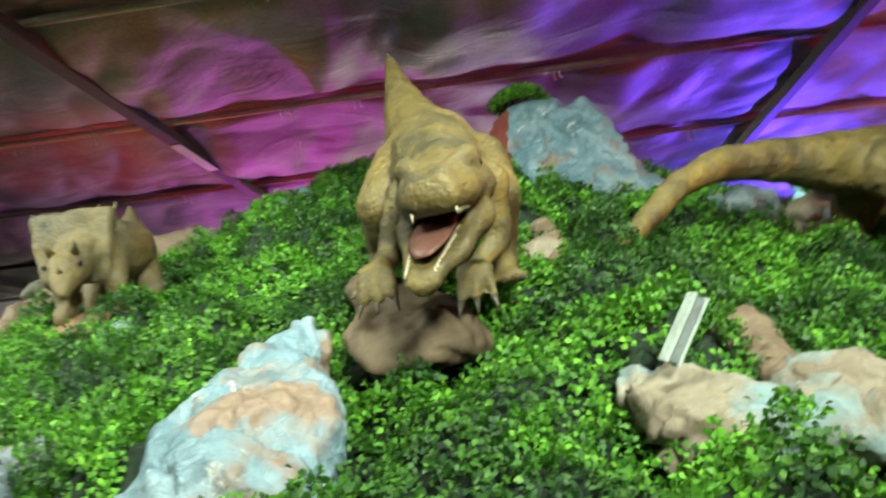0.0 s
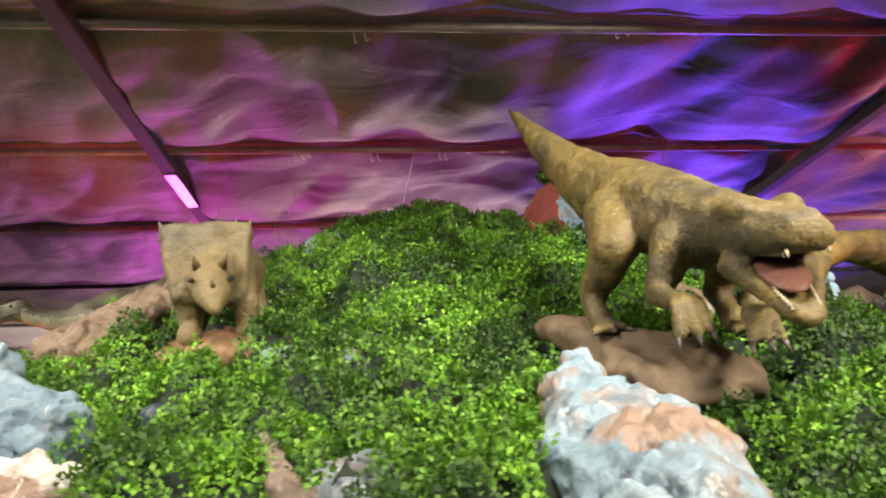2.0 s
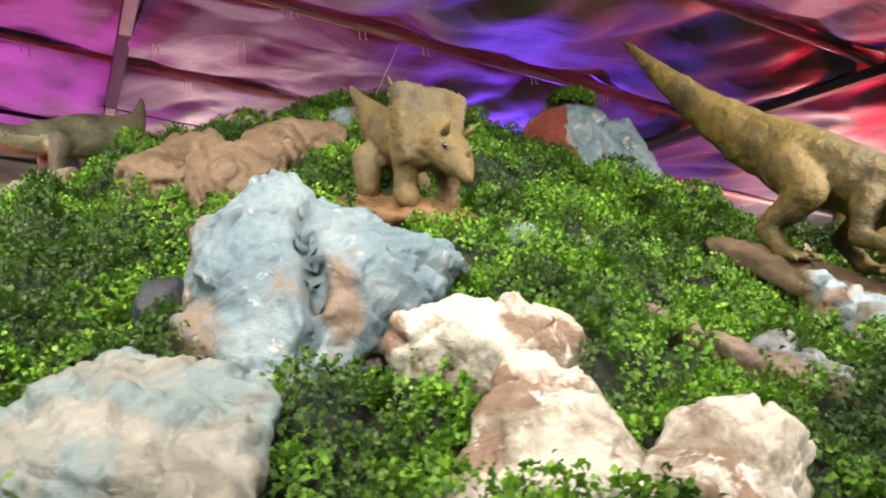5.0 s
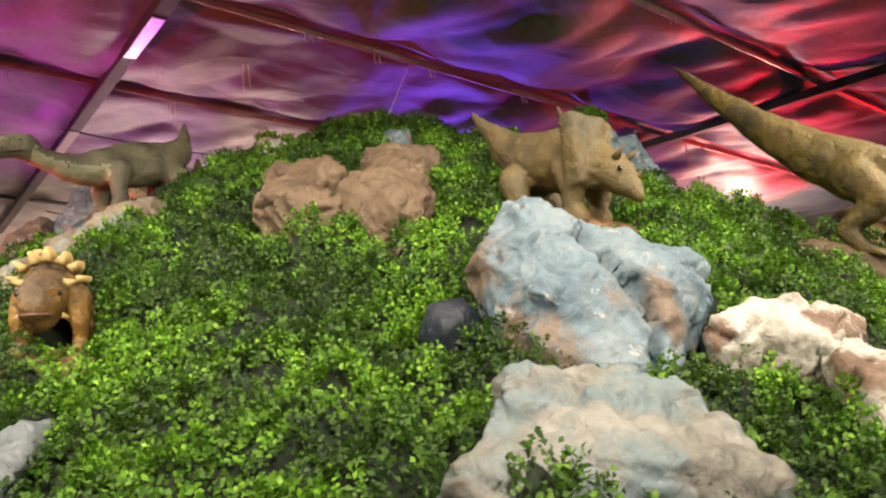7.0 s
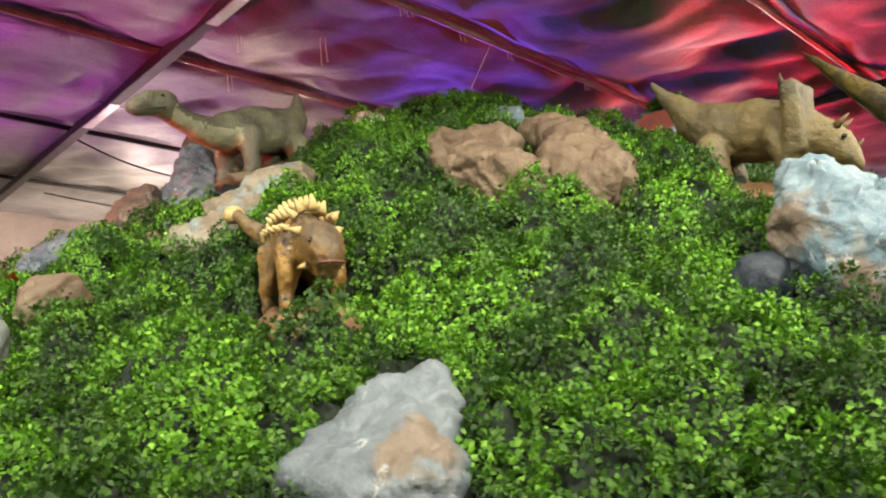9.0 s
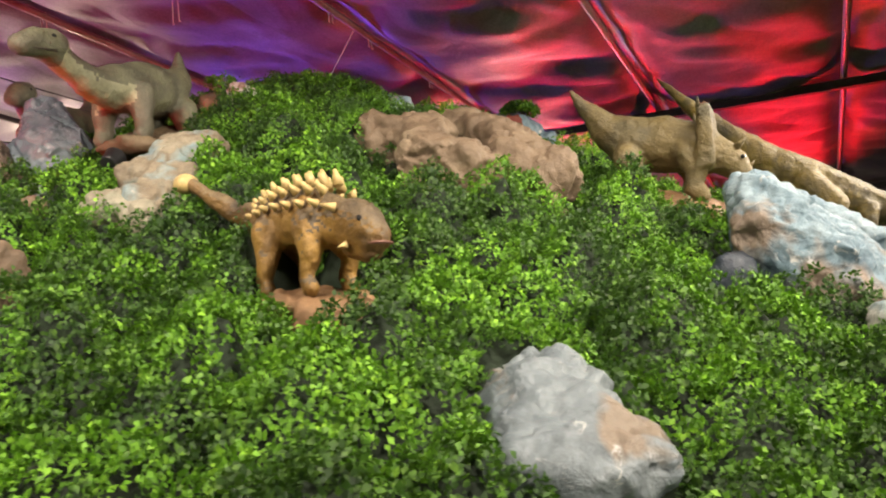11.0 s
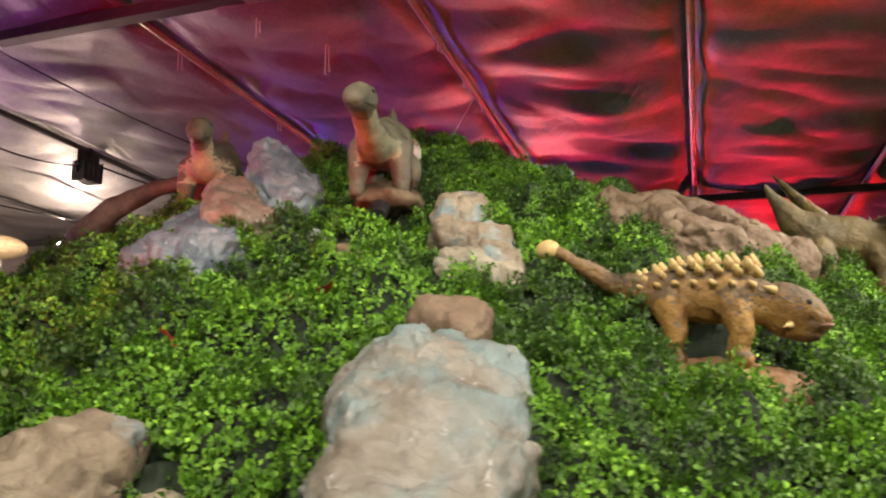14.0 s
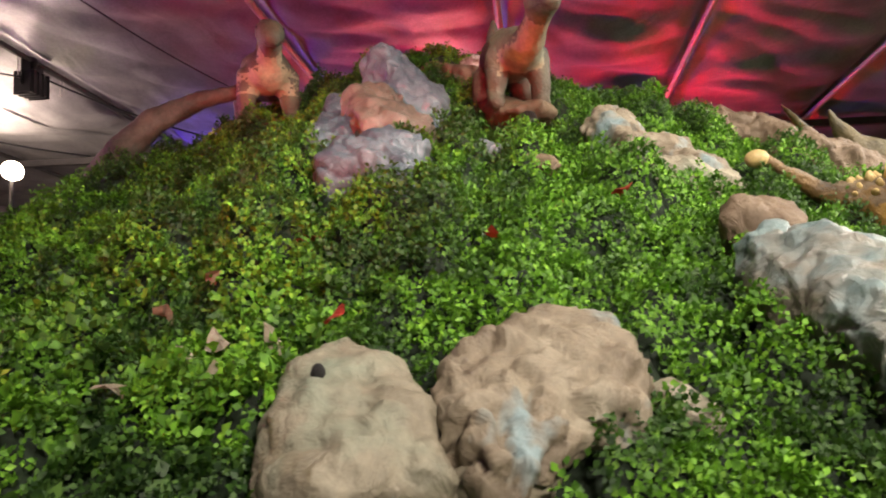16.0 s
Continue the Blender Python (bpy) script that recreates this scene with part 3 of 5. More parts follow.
def leaf_material():
    m, nodes, links = tree("plastic_boxwood_leaves")
    bsdf = nodes["Principled BSDF"]
    geo = nodes.new("ShaderNodeNewGeometry")
    at = nodes.new("ShaderNodeTexCoord").outputs["Object"]
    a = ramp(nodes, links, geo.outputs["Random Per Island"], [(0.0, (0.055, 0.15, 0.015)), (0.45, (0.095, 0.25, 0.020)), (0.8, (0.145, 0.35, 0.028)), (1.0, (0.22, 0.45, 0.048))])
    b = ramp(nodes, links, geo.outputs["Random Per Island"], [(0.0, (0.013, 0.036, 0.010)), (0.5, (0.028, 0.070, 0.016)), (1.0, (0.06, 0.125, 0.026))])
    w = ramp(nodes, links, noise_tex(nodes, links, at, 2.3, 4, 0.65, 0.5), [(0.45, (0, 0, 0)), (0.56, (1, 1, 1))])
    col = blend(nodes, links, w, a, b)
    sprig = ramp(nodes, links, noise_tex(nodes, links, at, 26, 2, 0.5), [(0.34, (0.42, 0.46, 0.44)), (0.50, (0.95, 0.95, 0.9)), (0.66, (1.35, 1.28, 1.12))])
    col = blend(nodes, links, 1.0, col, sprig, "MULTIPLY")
    links.new(col, bsdf.inputs["Base Color"])
    bsdf.inputs["Roughness"].default_value = 0.55
    bsdf.inputs["Specular IOR Level"].default_value = 0.3
    tr = nodes.new("ShaderNodeBsdfTranslucent")
    links.new(blend(nodes, links, 0.5, (0.10, 0.30, 0.02), a), tr.inputs["Color"])
    mix = nodes.new("ShaderNodeMixShader")
    mix.inputs[0].default_value = 0.14
    links.new(bsdf.outputs[0], mix.inputs[1])
    links.new(tr.outputs[0], mix.inputs[2])
    links.new(mix.outputs[0], nodes["Material Output"].inputs["Surface"])
    return m


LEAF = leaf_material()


def leaves(name, count, seed, leaf=(0.016, 0.026), per=7, box=(-6.4, 3.6, 2.4, 10.8), label="dense bright and dark green plastic boxwood leaves covering the mound"):
    rng = np.random.default_rng(seed)
    x = rng.uniform(box[0], box[1], count * 5)
    y = rng.uniform(box[2], box[3], count * 5)
    luck = rng.uniform(0, 1, count * 5)
    pts = []
    for px, py, u in zip(x, y, luck):   # steeper flanks of the pads hold more sprigs
        if mound(px, py) > EDGE + 0.02:
            h = mat_height(px, py)
            gx, gy = (mat_height(px + 0.02, py) - h) / 0.02, (mat_height(px, py + 0.02) - h) / 0.02
            if u < math.sqrt(1 + gx * gx + gy * gy) / 2.6:
                pts.append((px, py, h, -gx, -gy))
        if len(pts) >= count:
            break
    p = np.array(pts)
    lean = p[:, 3:5]
    p = p[:, :3]
    for cx, cy, rx, ry in CLEAR:
        free = ((p[:, 0] - cx) / rx) ** 2 + ((p[:, 1] - cy) / ry) ** 2 > 1.0
        p, lean = p[free], lean[free]
    for cx, cy, cz, r in ROCKS:
        q = (p - (cx, cy, cz)) / (r * 1.08)
        free = ((q * q).sum(1) > 1.0) & ((q[:, 0] ** 2 + q[:, 1] ** 2 > 0.75) | (np.abs(q[:, 2]) > 1.7))
        p, lean = p[free], lean[free]
    n = len(p)
    nor = np.column_stack([lean * 0.8, np.ones(n)])
    nor /= np.linalg.norm(nor, axis=1)[:, None]
    nor += rng.normal(0, 0.22, (n, 3))
    nor /= np.linalg.norm(nor, axis=1)[:, None]
    k = n * per
    base = np.repeat(p, per, 0) + rng.normal(0, 0.011, (k, 3))
    up = np.repeat(nor, per, 0)
    side = rng.normal(0, 1, (k, 3))
    side -= up * (side * up).sum(1)[:, None]
    side /= np.linalg.norm(side, axis=1)[:, None]
    lift = rng.uniform(0.1, 1.0, k)[:, None]
    way = side * (1.0 - 0.45 * lift) + up * lift
    way /= np.linalg.norm(way, axis=1)[:, None]
    base += up * (lift * 0.028 - 0.006)
    cross = np.cross(up, way)
    cross /= np.linalg.norm(cross, axis=1)[:, None] + 1e-6
    face = np.cross(way, cross)
    ln = rng.uniform(leaf[0], leaf[1], k)[:, None]
    wd = ln * rng.uniform(0.30, 0.42, k)[:, None]
    mid = base + way * ln * 0.55
    v = np.stack([base, mid + cross * wd + face * wd * 0.35, base + way * ln - face * ln * 0.12, mid - cross * wd + face * wd * 0.35], 1).reshape(-1, 3)
    me = bpy.data.meshes.new(name)
    me.vertices.add(k * 4)
    me.vertices.foreach_set("co", v.ravel())
    me.loops.add(k * 4)
    me.loops.foreach_set("vertex_index", np.arange(k * 4))
    me.polygons.add(k)
    me.polygons.foreach_set("loop_start", np.arange(k) * 4)
    me.update(calc_edges=True)
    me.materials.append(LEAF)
    return tagged(new(name, me), label, "leaves", kind="stuff")



# ---- roof, walls, floor ----
def roof_z(x, y):
    return 4.27 - 0.085 * x


PURLINS = (1.8, 3.9, 6.0, 8.03, 10.3, 13.2, 16.2, 19.2)


def cloth_z(x, y):
    """Cloth tied up to the purlins: it bellies between them and swags between the ties."""
    ys = PURLINS
    z = roof_z(x, y) + 0.11
    for k, (a, b) in enumerate(zip(ys, ys[1:])):
        if a <= y <= b:
            f = (y - a) / (b - a)
            belly = math.sin(math.pi * f) ** 0.7
            z -= belly * (0.13 + 0.13 * noise.noise(Vector((x / 1.4, a, 2.0))) + 0.05 * noise.noise(Vector((x / 0.5, y / 0.9, 6.0))))
            tie = abs(math.sin(math.pi * x / 1.15 + 1.7 * k + 0.6 * noise.noise(Vector((x, k, 1.0)))))
            near = min(f, 1 - f) * (b - a)
            z -= 0.13 * tie * math.exp(-near / 0.30) * (1 - math.exp(-(near / 0.16) ** 2))
            z -= belly * 0.10 * abs(noise.noise(Vector(((x + 0.5 * y) / 0.6, (y - 0.3 * x) / 1.5, 5.0))))
    z += 0.014 * (0.4 - abs(noise.noise(Vector(((x + 0.4 * noise.noise(Vector((x, y, 0)))) / 1.6, y / 0.42, 9.0))))) + 0.006 * noise.noise(Vector((x / 0.22, y / 0.3, 3.0)))
    return z


CLOTH = mottled("grey_blue_roof_cloth", [(0.3, (0.18, 0.18, 0.195)), (0.6, (0.36, 0.36, 0.375)), (0.8, (0.52, 0.52, 0.54))], 0.8, 40, 0.56, metal=0.5, relief=0.05)


def wrinkle(m):
    """Fine drawn wrinkles across the cloth, a few centimetres apart."""
    nodes, links = m.node_tree.nodes, m.node_tree.links
    mp = nodes.new("ShaderNodeMapping")
    mp.inputs["Scale"].default_value = (1.0, 1.7, 1.0)
    mp.inputs["Rotation"].default_value = (0, 0, 0.12)
    links.new(nodes.new("ShaderNodeTexCoord").outputs["Object"], mp.inputs["Vector"])
    bump(nodes, links, noise_tex(nodes, links, mp.outputs[0], 1.3, 3, 0.5, 0.8), 0.35, 0.10, nodes["Principled BSDF"])


wrinkle(CLOTH)
ob = grid_mesh("roof_cloth", np.linspace(-14, 12, 520), np.linspace(-5, 19.2, 600), cloth_z, CLOTH, "")
tagged(ob, "sagging dark cloth lining of the tent roof", "ceiling", kind="structure")
ob.name = "ceiling"

STEEL = mottled("galvanised_steel", [(0.3, (0.30, 0.28, 0.25)), (0.7, (0.52, 0.49, 0.44))], 5, 60, 0.38, metal=0.3, relief=0.1)
DARK = mottled("dark_painted_steel", [(0.3, (0.025, 0.025, 0.03)), (0.7, (0.06, 0.057, 0.06))], 5, 60, 0.6, metal=0.0, relief=0.1)
WIRE = mottled("pale_wire", [(0.3, (0.5, 0.48, 0.45)), (0.7, (0.7, 0.68, 0.66))], 5, 60, 0.5)


def bar(name, a, b, w, h, material, bevel=0.006):
    """A bevelled box beam between two points."""
    a, b = Vector(a), Vector(b)
    bm = bmesh.new()
    bmesh.ops.create_cube(bm, size=1.0)
    bmesh.ops.scale(bm, vec=(w, h, (b - a).length), verts=bm.verts)
    bmesh.ops.bevel(bm, geom=bm.edges[:], offset=bevel, segments=2, affect="EDGES")
    q = (b - a).to_track_quat("Z", "Y").to_matrix().to_4x4()
    bmesh.ops.transform(bm, matrix=Matrix.Translation((a + b) / 2) @ q, verts=bm.verts)
    return part(name, bm, material)


def pipe(bm, a, b, r, seg=10):
    a, b = Vector(a), Vector(b)
    q = (b - a).to_track_quat("Z", "Y").to_matrix().to_4x4()
    bmesh.ops.create_cone(bm, cap_ends=True, segments=seg, radius1=r, radius2=r, depth=(b - a).length, matrix=Matrix.Translation((a + b) / 2) @ q)


for y in PURLINS[:-1]:
    bm = bmesh.new()
    pipe(bm, (-14, y, roof_z(-14, y)), (12, y, roof_z(12, y)), 0.034, 14)
    tagged(part("roof_purlin", bm, STEEL if y < 12 else DARK), "round galvanised steel purlin under the roof cloth", "purlin", "roof purlins", kind="structure")
for x in (-8.4, -2.2, 4.0, 10.2):
    tagged(bar("roof_rafter", (x, -5, roof_z(x, 0) - 0.09), (x, 19, roof_z(x, 0) - 0.09), 0.13, 0.10, DARK), "dark steel rafter crossing the purlins", "rafter", "roof rafters", kind="structure")

WALLCLOTH = mottled("pinkish_grey_wall_cloth", [(0.3, (0.20, 0.17, 0.17)), (0.7, (0.34, 0.29, 0.28))], 0.9, 40, 0.7, relief=0.1)
FLOORM = mottled("dark_hall_floor", [(0.3, (0.10, 0.09, 0.09)), (0.7, (0.17, 0.15, 0.14))], 1.2, 50, 0.35, relief=0.1)
for name, a, b, w, h in (("wall_north", (-14, 19.3, 2.4), (12, 19.3, 2.4), 0.15, 5.6), ("wall_south", (-14, -5.1, 2.4), (12, -5.1, 2.4), 0.15, 5.6),
                         ("wall_west", (-14.1, -5, 2.4), (-14.1, 19.3, 2.4), 5.6, 0.15), ("wall_east", (12.1, -5, 2.4), (12.1, 19.3, 2.4), 5.6, 0.15)):
    bm = bmesh.new()
    lo = Vector((min(a[0], b[0]) - 0.07, min(a[1], b[1]) - 0.07, -0.02))
    hi = Vector((max(a[0], b[0]) + 0.07, max(a[1], b[1]) + 0.07, 5.6))
    bmesh.ops.create_cube(bm, size=1.0, matrix=Matrix.Translation((lo + hi) / 2) @ Matrix.Diagonal((*(hi - lo), 1)))
    tagged(part(name, bm, WALLCLOTH), "dull pinkish cloth wall of the hall", "wall", kind="structure")
bm = bmesh.new()
bmesh.ops.create_cube(bm, size=1.0, matrix=Matrix.Translation((-1, 7.1, -0.06)) @ Matrix.Diagonal((26.4, 24.6, 0.1, 1)))
tagged(part("floor", bm, FLOORM), "dark smooth floor of the hall", "floor", kind="structure")

# ---- dinosaur statues ----
def hide_material(name, dark, mid, light, scale=5.0, band=None, rough=0.6, band_scale=6.0, warm=None):
    """Painted rubber hide: mottles at two sizes, cross bands, scaly relief."""
    m, nodes, links = tree(name)
    bsdf = nodes["Principled BSDF"]
    at = nodes.new("ShaderNodeTexCoord").outputs["Object"]
    col = ramp(nodes, links, noise_tex(nodes, links, at, scale, 7, 0.62, 0.3), [(0.34, dark), (0.5, mid), (0.64, light)])
    if warm:
        w = ramp(nodes, links, noise_tex(nodes, links, at, scale * 0.55, 3, 0.5), [(0.44, (0, 0, 0)), (0.60, (0.9, 0.9, 0.9))])
        col = blend(nodes, links, w, col, warm)
    if band:
        wv = nodes.new("ShaderNodeTexWave")
        wv.bands_direction = "Y"
        wv.inputs["Scale"].default_value, wv.inputs["Distortion"].default_value = band_scale, 5.0
        wv.inputs["Detail"].default_value, wv.inputs["Detail Scale"].default_value = 3.0, 2.0
        links.new(at, wv.inputs["Vector"])
        w = ramp(nodes, links, wv.outputs["Fac"], [(0.55, (0, 0, 0)), (0.95, (0.28, 0.28, 0.28))])
        col = blend(nodes, links, w, col, band)
    vor = nodes.new("ShaderNodeTexVoronoi")
    vor.inputs["Scale"].default_value = 70.0
    links.new(at, vor.inputs["Vector"])
    f = noise_tex(nodes, links, at, 45, 8, 0.7)
    col = blend(nodes, links, 0.5, col, ramp(nodes, links, f, [(0.3, (0.55, 0.55, 0.55)), (0.7, (1.25, 1.25, 1.25))]), "MULTIPLY")
    links.new(col, bsdf.inputs["Base Color"])
    bsdf.inputs["Roughness"].default_value = rough
    g = nodes.new("ShaderNodeMath")
    g.operation = "MULTIPLY_ADD"
    g.inputs[1].default_value = 0.35
    links.new(vor.outputs["Distance"], g.inputs[0])
    links.new(noise_tex(nodes, links, at, 20.0, 5, 0.6, 2.2), g.inputs[2])
    bump(nodes, links, g.outputs[0], 0.7, 0.010, bsdf)
    return m


def plain(name, color, rough=0.5, vary=0.25):
    lo, hi = tuple(c * (1 - vary) for c in color), tuple(min(1, c * (1 + vary)) for c in color)
    return mottled(name, [(0.3, lo), (0.7, hi)], 12, 70, rough, relief=0.15)


OCHRE = hide_material("ochre_and_brown_hide", (0.045, 0.036, 0.017), (0.095, 0.073, 0.027), (0.25, 0.175, 0.037), 4.5, band=(0.038, 0.032, 0.018), band_scale=3.2, warm=(0.17, 0.118, 0.028))
OLIVE = hide_material("olive_brown_hide", (0.05, 0.042, 0.022), (0.105, 0.085, 0.042), (0.17, 0.13, 0.058), 5.5, warm=(0.14, 0.10, 0.035))
RUST = hide_material("orange_brown_hide", (0.08, 0.042, 0.013), (0.19, 0.10, 0.022), (0.31, 0.175, 0.04), 4.0, warm=(0.14, 0.08, 0.03))
GREENISH = hide_material("grey_green_hide", (0.045, 0.045, 0.030), (0.10, 0.098, 0.062), (0.15, 0.15, 0.085), 5.0, warm=(0.085, 0.075, 0.05))
THROAT = hide_material("pale_green_throat", (0.17, 0.17, 0.105), (0.26, 0.25, 0.155), (0.34, 0.32, 0.20), 5.0)
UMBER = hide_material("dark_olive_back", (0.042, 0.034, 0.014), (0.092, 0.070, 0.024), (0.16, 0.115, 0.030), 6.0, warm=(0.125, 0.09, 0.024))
BROWN_BACK = hide_material("dull_brown_back", (0.055, 0.038, 0.022), (0.11, 0.074, 0.038), (0.16, 0.11, 0.055), 6.0)
TOOTH = plain("ivory_tooth", (0.62, 0.55, 0.38), 0.4)
GUM = plain("pink_mouth_lining", (0.17, 0.075, 0.055), 0.4)
SPIKE = plain("straw_yellow_spike", (0.50, 0.36, 0.15), 0.5)
EYE = plain("black_glass_eye", (0.02, 0.02, 0.02), 0.15)
CLAW = plain("dark_claw", (0.05, 0.04, 0.03), 0.4)
BASE_BROWN = mottled("brown_moulded_base", [(0.3, (0.075, 0.050, 0.028)), (0.5, (0.13, 0.09, 0.052)), (0.7, (0.19, 0.135, 0.08))], 4, 34, 0.7, relief=0.5)
BASE_ORANGE = mottled("orange_brown_moulded_base", [(0.3, (0.10, 0.055, 0.025)), (0.5, (0.19, 0.10, 0.045)), (0.7, (0.27, 0.16, 0.08))], 4, 34, 0.65, relief=0.5)


def join_extra(me, extras, materials):
    """Adds bmesh pieces (bm, material) to a skin mesh, keeping one mesh."""
    bm = bmesh.new()
    bm.from_mesh(me)
    for m in materials:
        me.materials.append(m)
    for piece, slot in extras:
        tmp = bpy.data.meshes.new("piece")
        piece.to_mesh(tmp)
        piece.free()
        start = len(bm.faces)
        bm.from_mesh(tmp)
        bm.faces.ensure_lookup_table()
        for f in bm.faces[start:]:
            f.material_index, f.smooth = slot, True
        bpy.data.meshes.remove(tmp)
    bm.to_mesh(me)
    bm.free()


def spike(bm, a, b, r, seg=8):
    a, b = Vector(a), Vector(b)
    q = (b - a).to_track_quat("Z", "Y").to_matrix().to_4x4()
    bmesh.ops.create_cone(bm, cap_ends=True, segments=seg, radius1=r, radius2=r * 0.12, depth=(b - a).length, matrix=Matrix.Translation((a + b) / 2) @ q)


def statue(name, limbs, voxel, materials, label, extras=(), wrinkle=0.006, balls=()):
    bm = []
    for pts in limbs:
        add_limb(bm, pts)
    for p, r in balls:
        add_ball(bm, p, r, 3)
    me = fuse(bm, voxel, 3)
    roughen(me, [(0.09, wrinkle * 1.6, False), (0.03, wrinkle, True)], 4.0)
    join_extra(me, extras, materials)
    me.name = name
    return tagged(new(name, me), label, "dinosaur statue")


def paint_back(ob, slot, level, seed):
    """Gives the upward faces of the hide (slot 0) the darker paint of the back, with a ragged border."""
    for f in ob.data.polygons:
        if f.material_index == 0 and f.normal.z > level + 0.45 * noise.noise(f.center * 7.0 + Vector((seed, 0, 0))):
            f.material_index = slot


def toes(bm, foot, way, r, spread=0.5, n=3, length=0.11):
    """Separate toe spikes on a foot."""
    w = Vector(way).normalized()
    for i in range(n):
        a = (i - (n - 1) / 2) * spread
        d = Matrix.Rotation(a, 3, "Z") @ w
        spike(bm, Vector(foot) + d * length * 0.75, Vector(foot) + d * length * 1.25 + Vector((0, 0, -0.02)), r)


def moulded_base(name, lobes, material, label, seed, voxel=0.018, clear=0.92):
    """A flat moulded slab round the lobes, with folds pressed into its rim."""
    rnd = random.Random(int(seed * 31))
    pts = [[Vector(p) + Vector(((q.x - p[0]) * r[0], (q.y - p[1]) * r[1], (q.z - p[2]) * r[2])) for q in block(p, 1.0, rnd)] for p, r in lobes]
    vs, fs, n = [], [], 0
    for g in pts + [a + b for a, b in zip(pts, pts[1:])] + [a + b + c for a, b, c in zip(pts, pts[1:], pts[3:])] + [sum(pts[len(pts) // 3:], [])]:
        v, f = hull(g)
        vs.append(v)
        fs += [[i + n for i in q] for q in f]
        n += len(v)
    me = outer_shell(fuse_mesh(np.concatenate(vs), fs, voxel, 4))
    roughen(me, [(0.25, 0.02, False), (0.11, 0.022, 4), (0.05, 0.008, True), (0.025, 0.003, False)], seed)
    me.materials.append(material)
    me.name = name
    for p, r in lobes:
        CLEAR.append((p[0], p[1], r[0] * clear, r[1] * clear))
    return tagged(new(name, me), label, "plinth")


def big_hunter(name, p, label, seed):
    """A two-legged hunter with open jaws; p gives the stations of its body in metres."""
    across = Vector(p["toward"]).cross(Vector((0, 0, 1))).normalized()
    limbs = [p["spine"], p["skull"]] + p["legs"] + p["arms"]
    hinge, chin = p["jaw"][0], p["jaw"][-1]
    for s in (-1, 1):   # the lower jaw: two rails that meet at the chin, and a thin floor between them
        h = Vector(hinge[:3]) + across * s * 0.105
        m = Vector(p["jaw"][1][:3]) + across * s * 0.062
        limbs.append([(*h, 0.045), (*m, 0.030), (chin[0] + across.x * s * 0.02, chin[1] + across.y * s * 0.02, chin[2], chin[3])])
        u = [Vector(q[:3]) + across * s * q[3] * 0.82 + Vector((0, 0, -q[3] * 0.15)) for q in p["skull"]]
        limbs.append([(*u[0], 0.07), (*u[1], 0.06), (*u[2], 0.045)])
    limbs.append([(hinge[0], hinge[1], hinge[2] - 0.03, 0.05), (p["jaw"][1][0], p["jaw"][1][1], p["jaw"][1][2] - 0.03, 0.03), (chin[0], chin[1], chin[2] - 0.015, 0.025)])
    for leg in p["legs"]:
        f = leg[-1]
        for a in (-0.5, 0.0, 0.5):
            w = Matrix.Rotation(a, 3, "Z") @ Vector(p["toward"])
            limbs.append([(f[0], f[1], f[2], 0.034), (f[0] + w.x * 0.12, f[1] + w.y * 0.12, f[2] - 0.03, 0.02)])
    for arm in p["arms"]:
        f = arm[-1]
        for a in (-0.6, 0.0, 0.6):
            w = Matrix.Rotation(a, 3, "Z") @ Vector(p["toward"])
            limbs.append([(f[0], f[1], f[2], 0.026), (f[0] + w.x * 0.07, f[1] + w.y * 0.07, f[2] - 0.02, 0.022), (f[0] + w.x * 0.09, f[1] + w.y * 0.09, f[2] - 0.11, 0.018)])
    claws, teeth, mouth, eyes = bmesh.new(), bmesh.new(), bmesh.new(), bmesh.new()
    for leg in p["legs"]:
        toes(claws, Vector(leg[-1][:3]) + Vector((0, 0, -0.03)), p["toward"], 0.016, 0.5, 3, 0.13)
    for arm in p["arms"]:
        for a in (-0.6, 0.0, 0.6):
            w = Matrix.Rotation(a, 3, "Z") @ Vector(p["toward"])
            c = Vector(arm[-1][:3]) + w * 0.09 + Vector((0, 0, -0.11))
            spike(claws, c, c + w * 0.02 + Vector((0, 0, -0.05)), 0.012)
    up = [Vector(q[:3]) for q in p["skull"]]
    lo = [Vector(q[:3]) for q in p["jaw"]]
    side = Vector(p["toward"]).cross(Vector((0, 0, 1))).normalized()
    for k in range(14):
        f = 0.25 + 0.75 * k / 13
        for s in (-1, 1):
            r = 0.118 * (1 - 0.5 * f)
            a = up[0].lerp(up[-1], f) + side * s * r + Vector((0, 0, -p["skull"][-1][3] * 0.75))
            spike(teeth, a, a + Vector((0, 0, -0.026)), 0.006, 6)
            b = lo[0].lerp(lo[-1], f) + side * s * r * 0.66 + Vector((0, 0, p["jaw"][-1][3] * 0.65))
            spike(teeth, b, b + Vector((0, 0, 0.020)), 0.005, 6)
    bmesh.ops.create_icosphere(mouth, subdivisions=2, radius=1.0, matrix=Matrix.Translation(lo[0].lerp(lo[-1], 0.45) + Vector((0, 0, 0.045))) @
                               (lo[-1] - lo[0]).to_track_quat("X", "Z").to_matrix().to_4x4() @ Matrix.Diagonal((0.15, 0.07, 0.014, 1)))
    for s in (-1, 1):
        add_ball(eyes, up[0].lerp(up[-1], 0.28) + side * s * 0.116 + Vector((0, 0, 0.05)), 0.013, 2)
    for s in (-1, 1):   # brow and snout ridges, and a nostril knob
        b = [up[0].lerp(up[-1], f) + side * s * w + Vector((0, 0, h)) for f, w, h in ((0.12, 0.095, 0.075), (0.36, 0.090, 0.072), (0.66, 0.052, 0.060), (1.0, 0.034, 0.040))]
        limbs.append([(*b[0], 0.034), (*b[1], 0.042), (*b[2], 0.020), (*b[3], 0.024)])
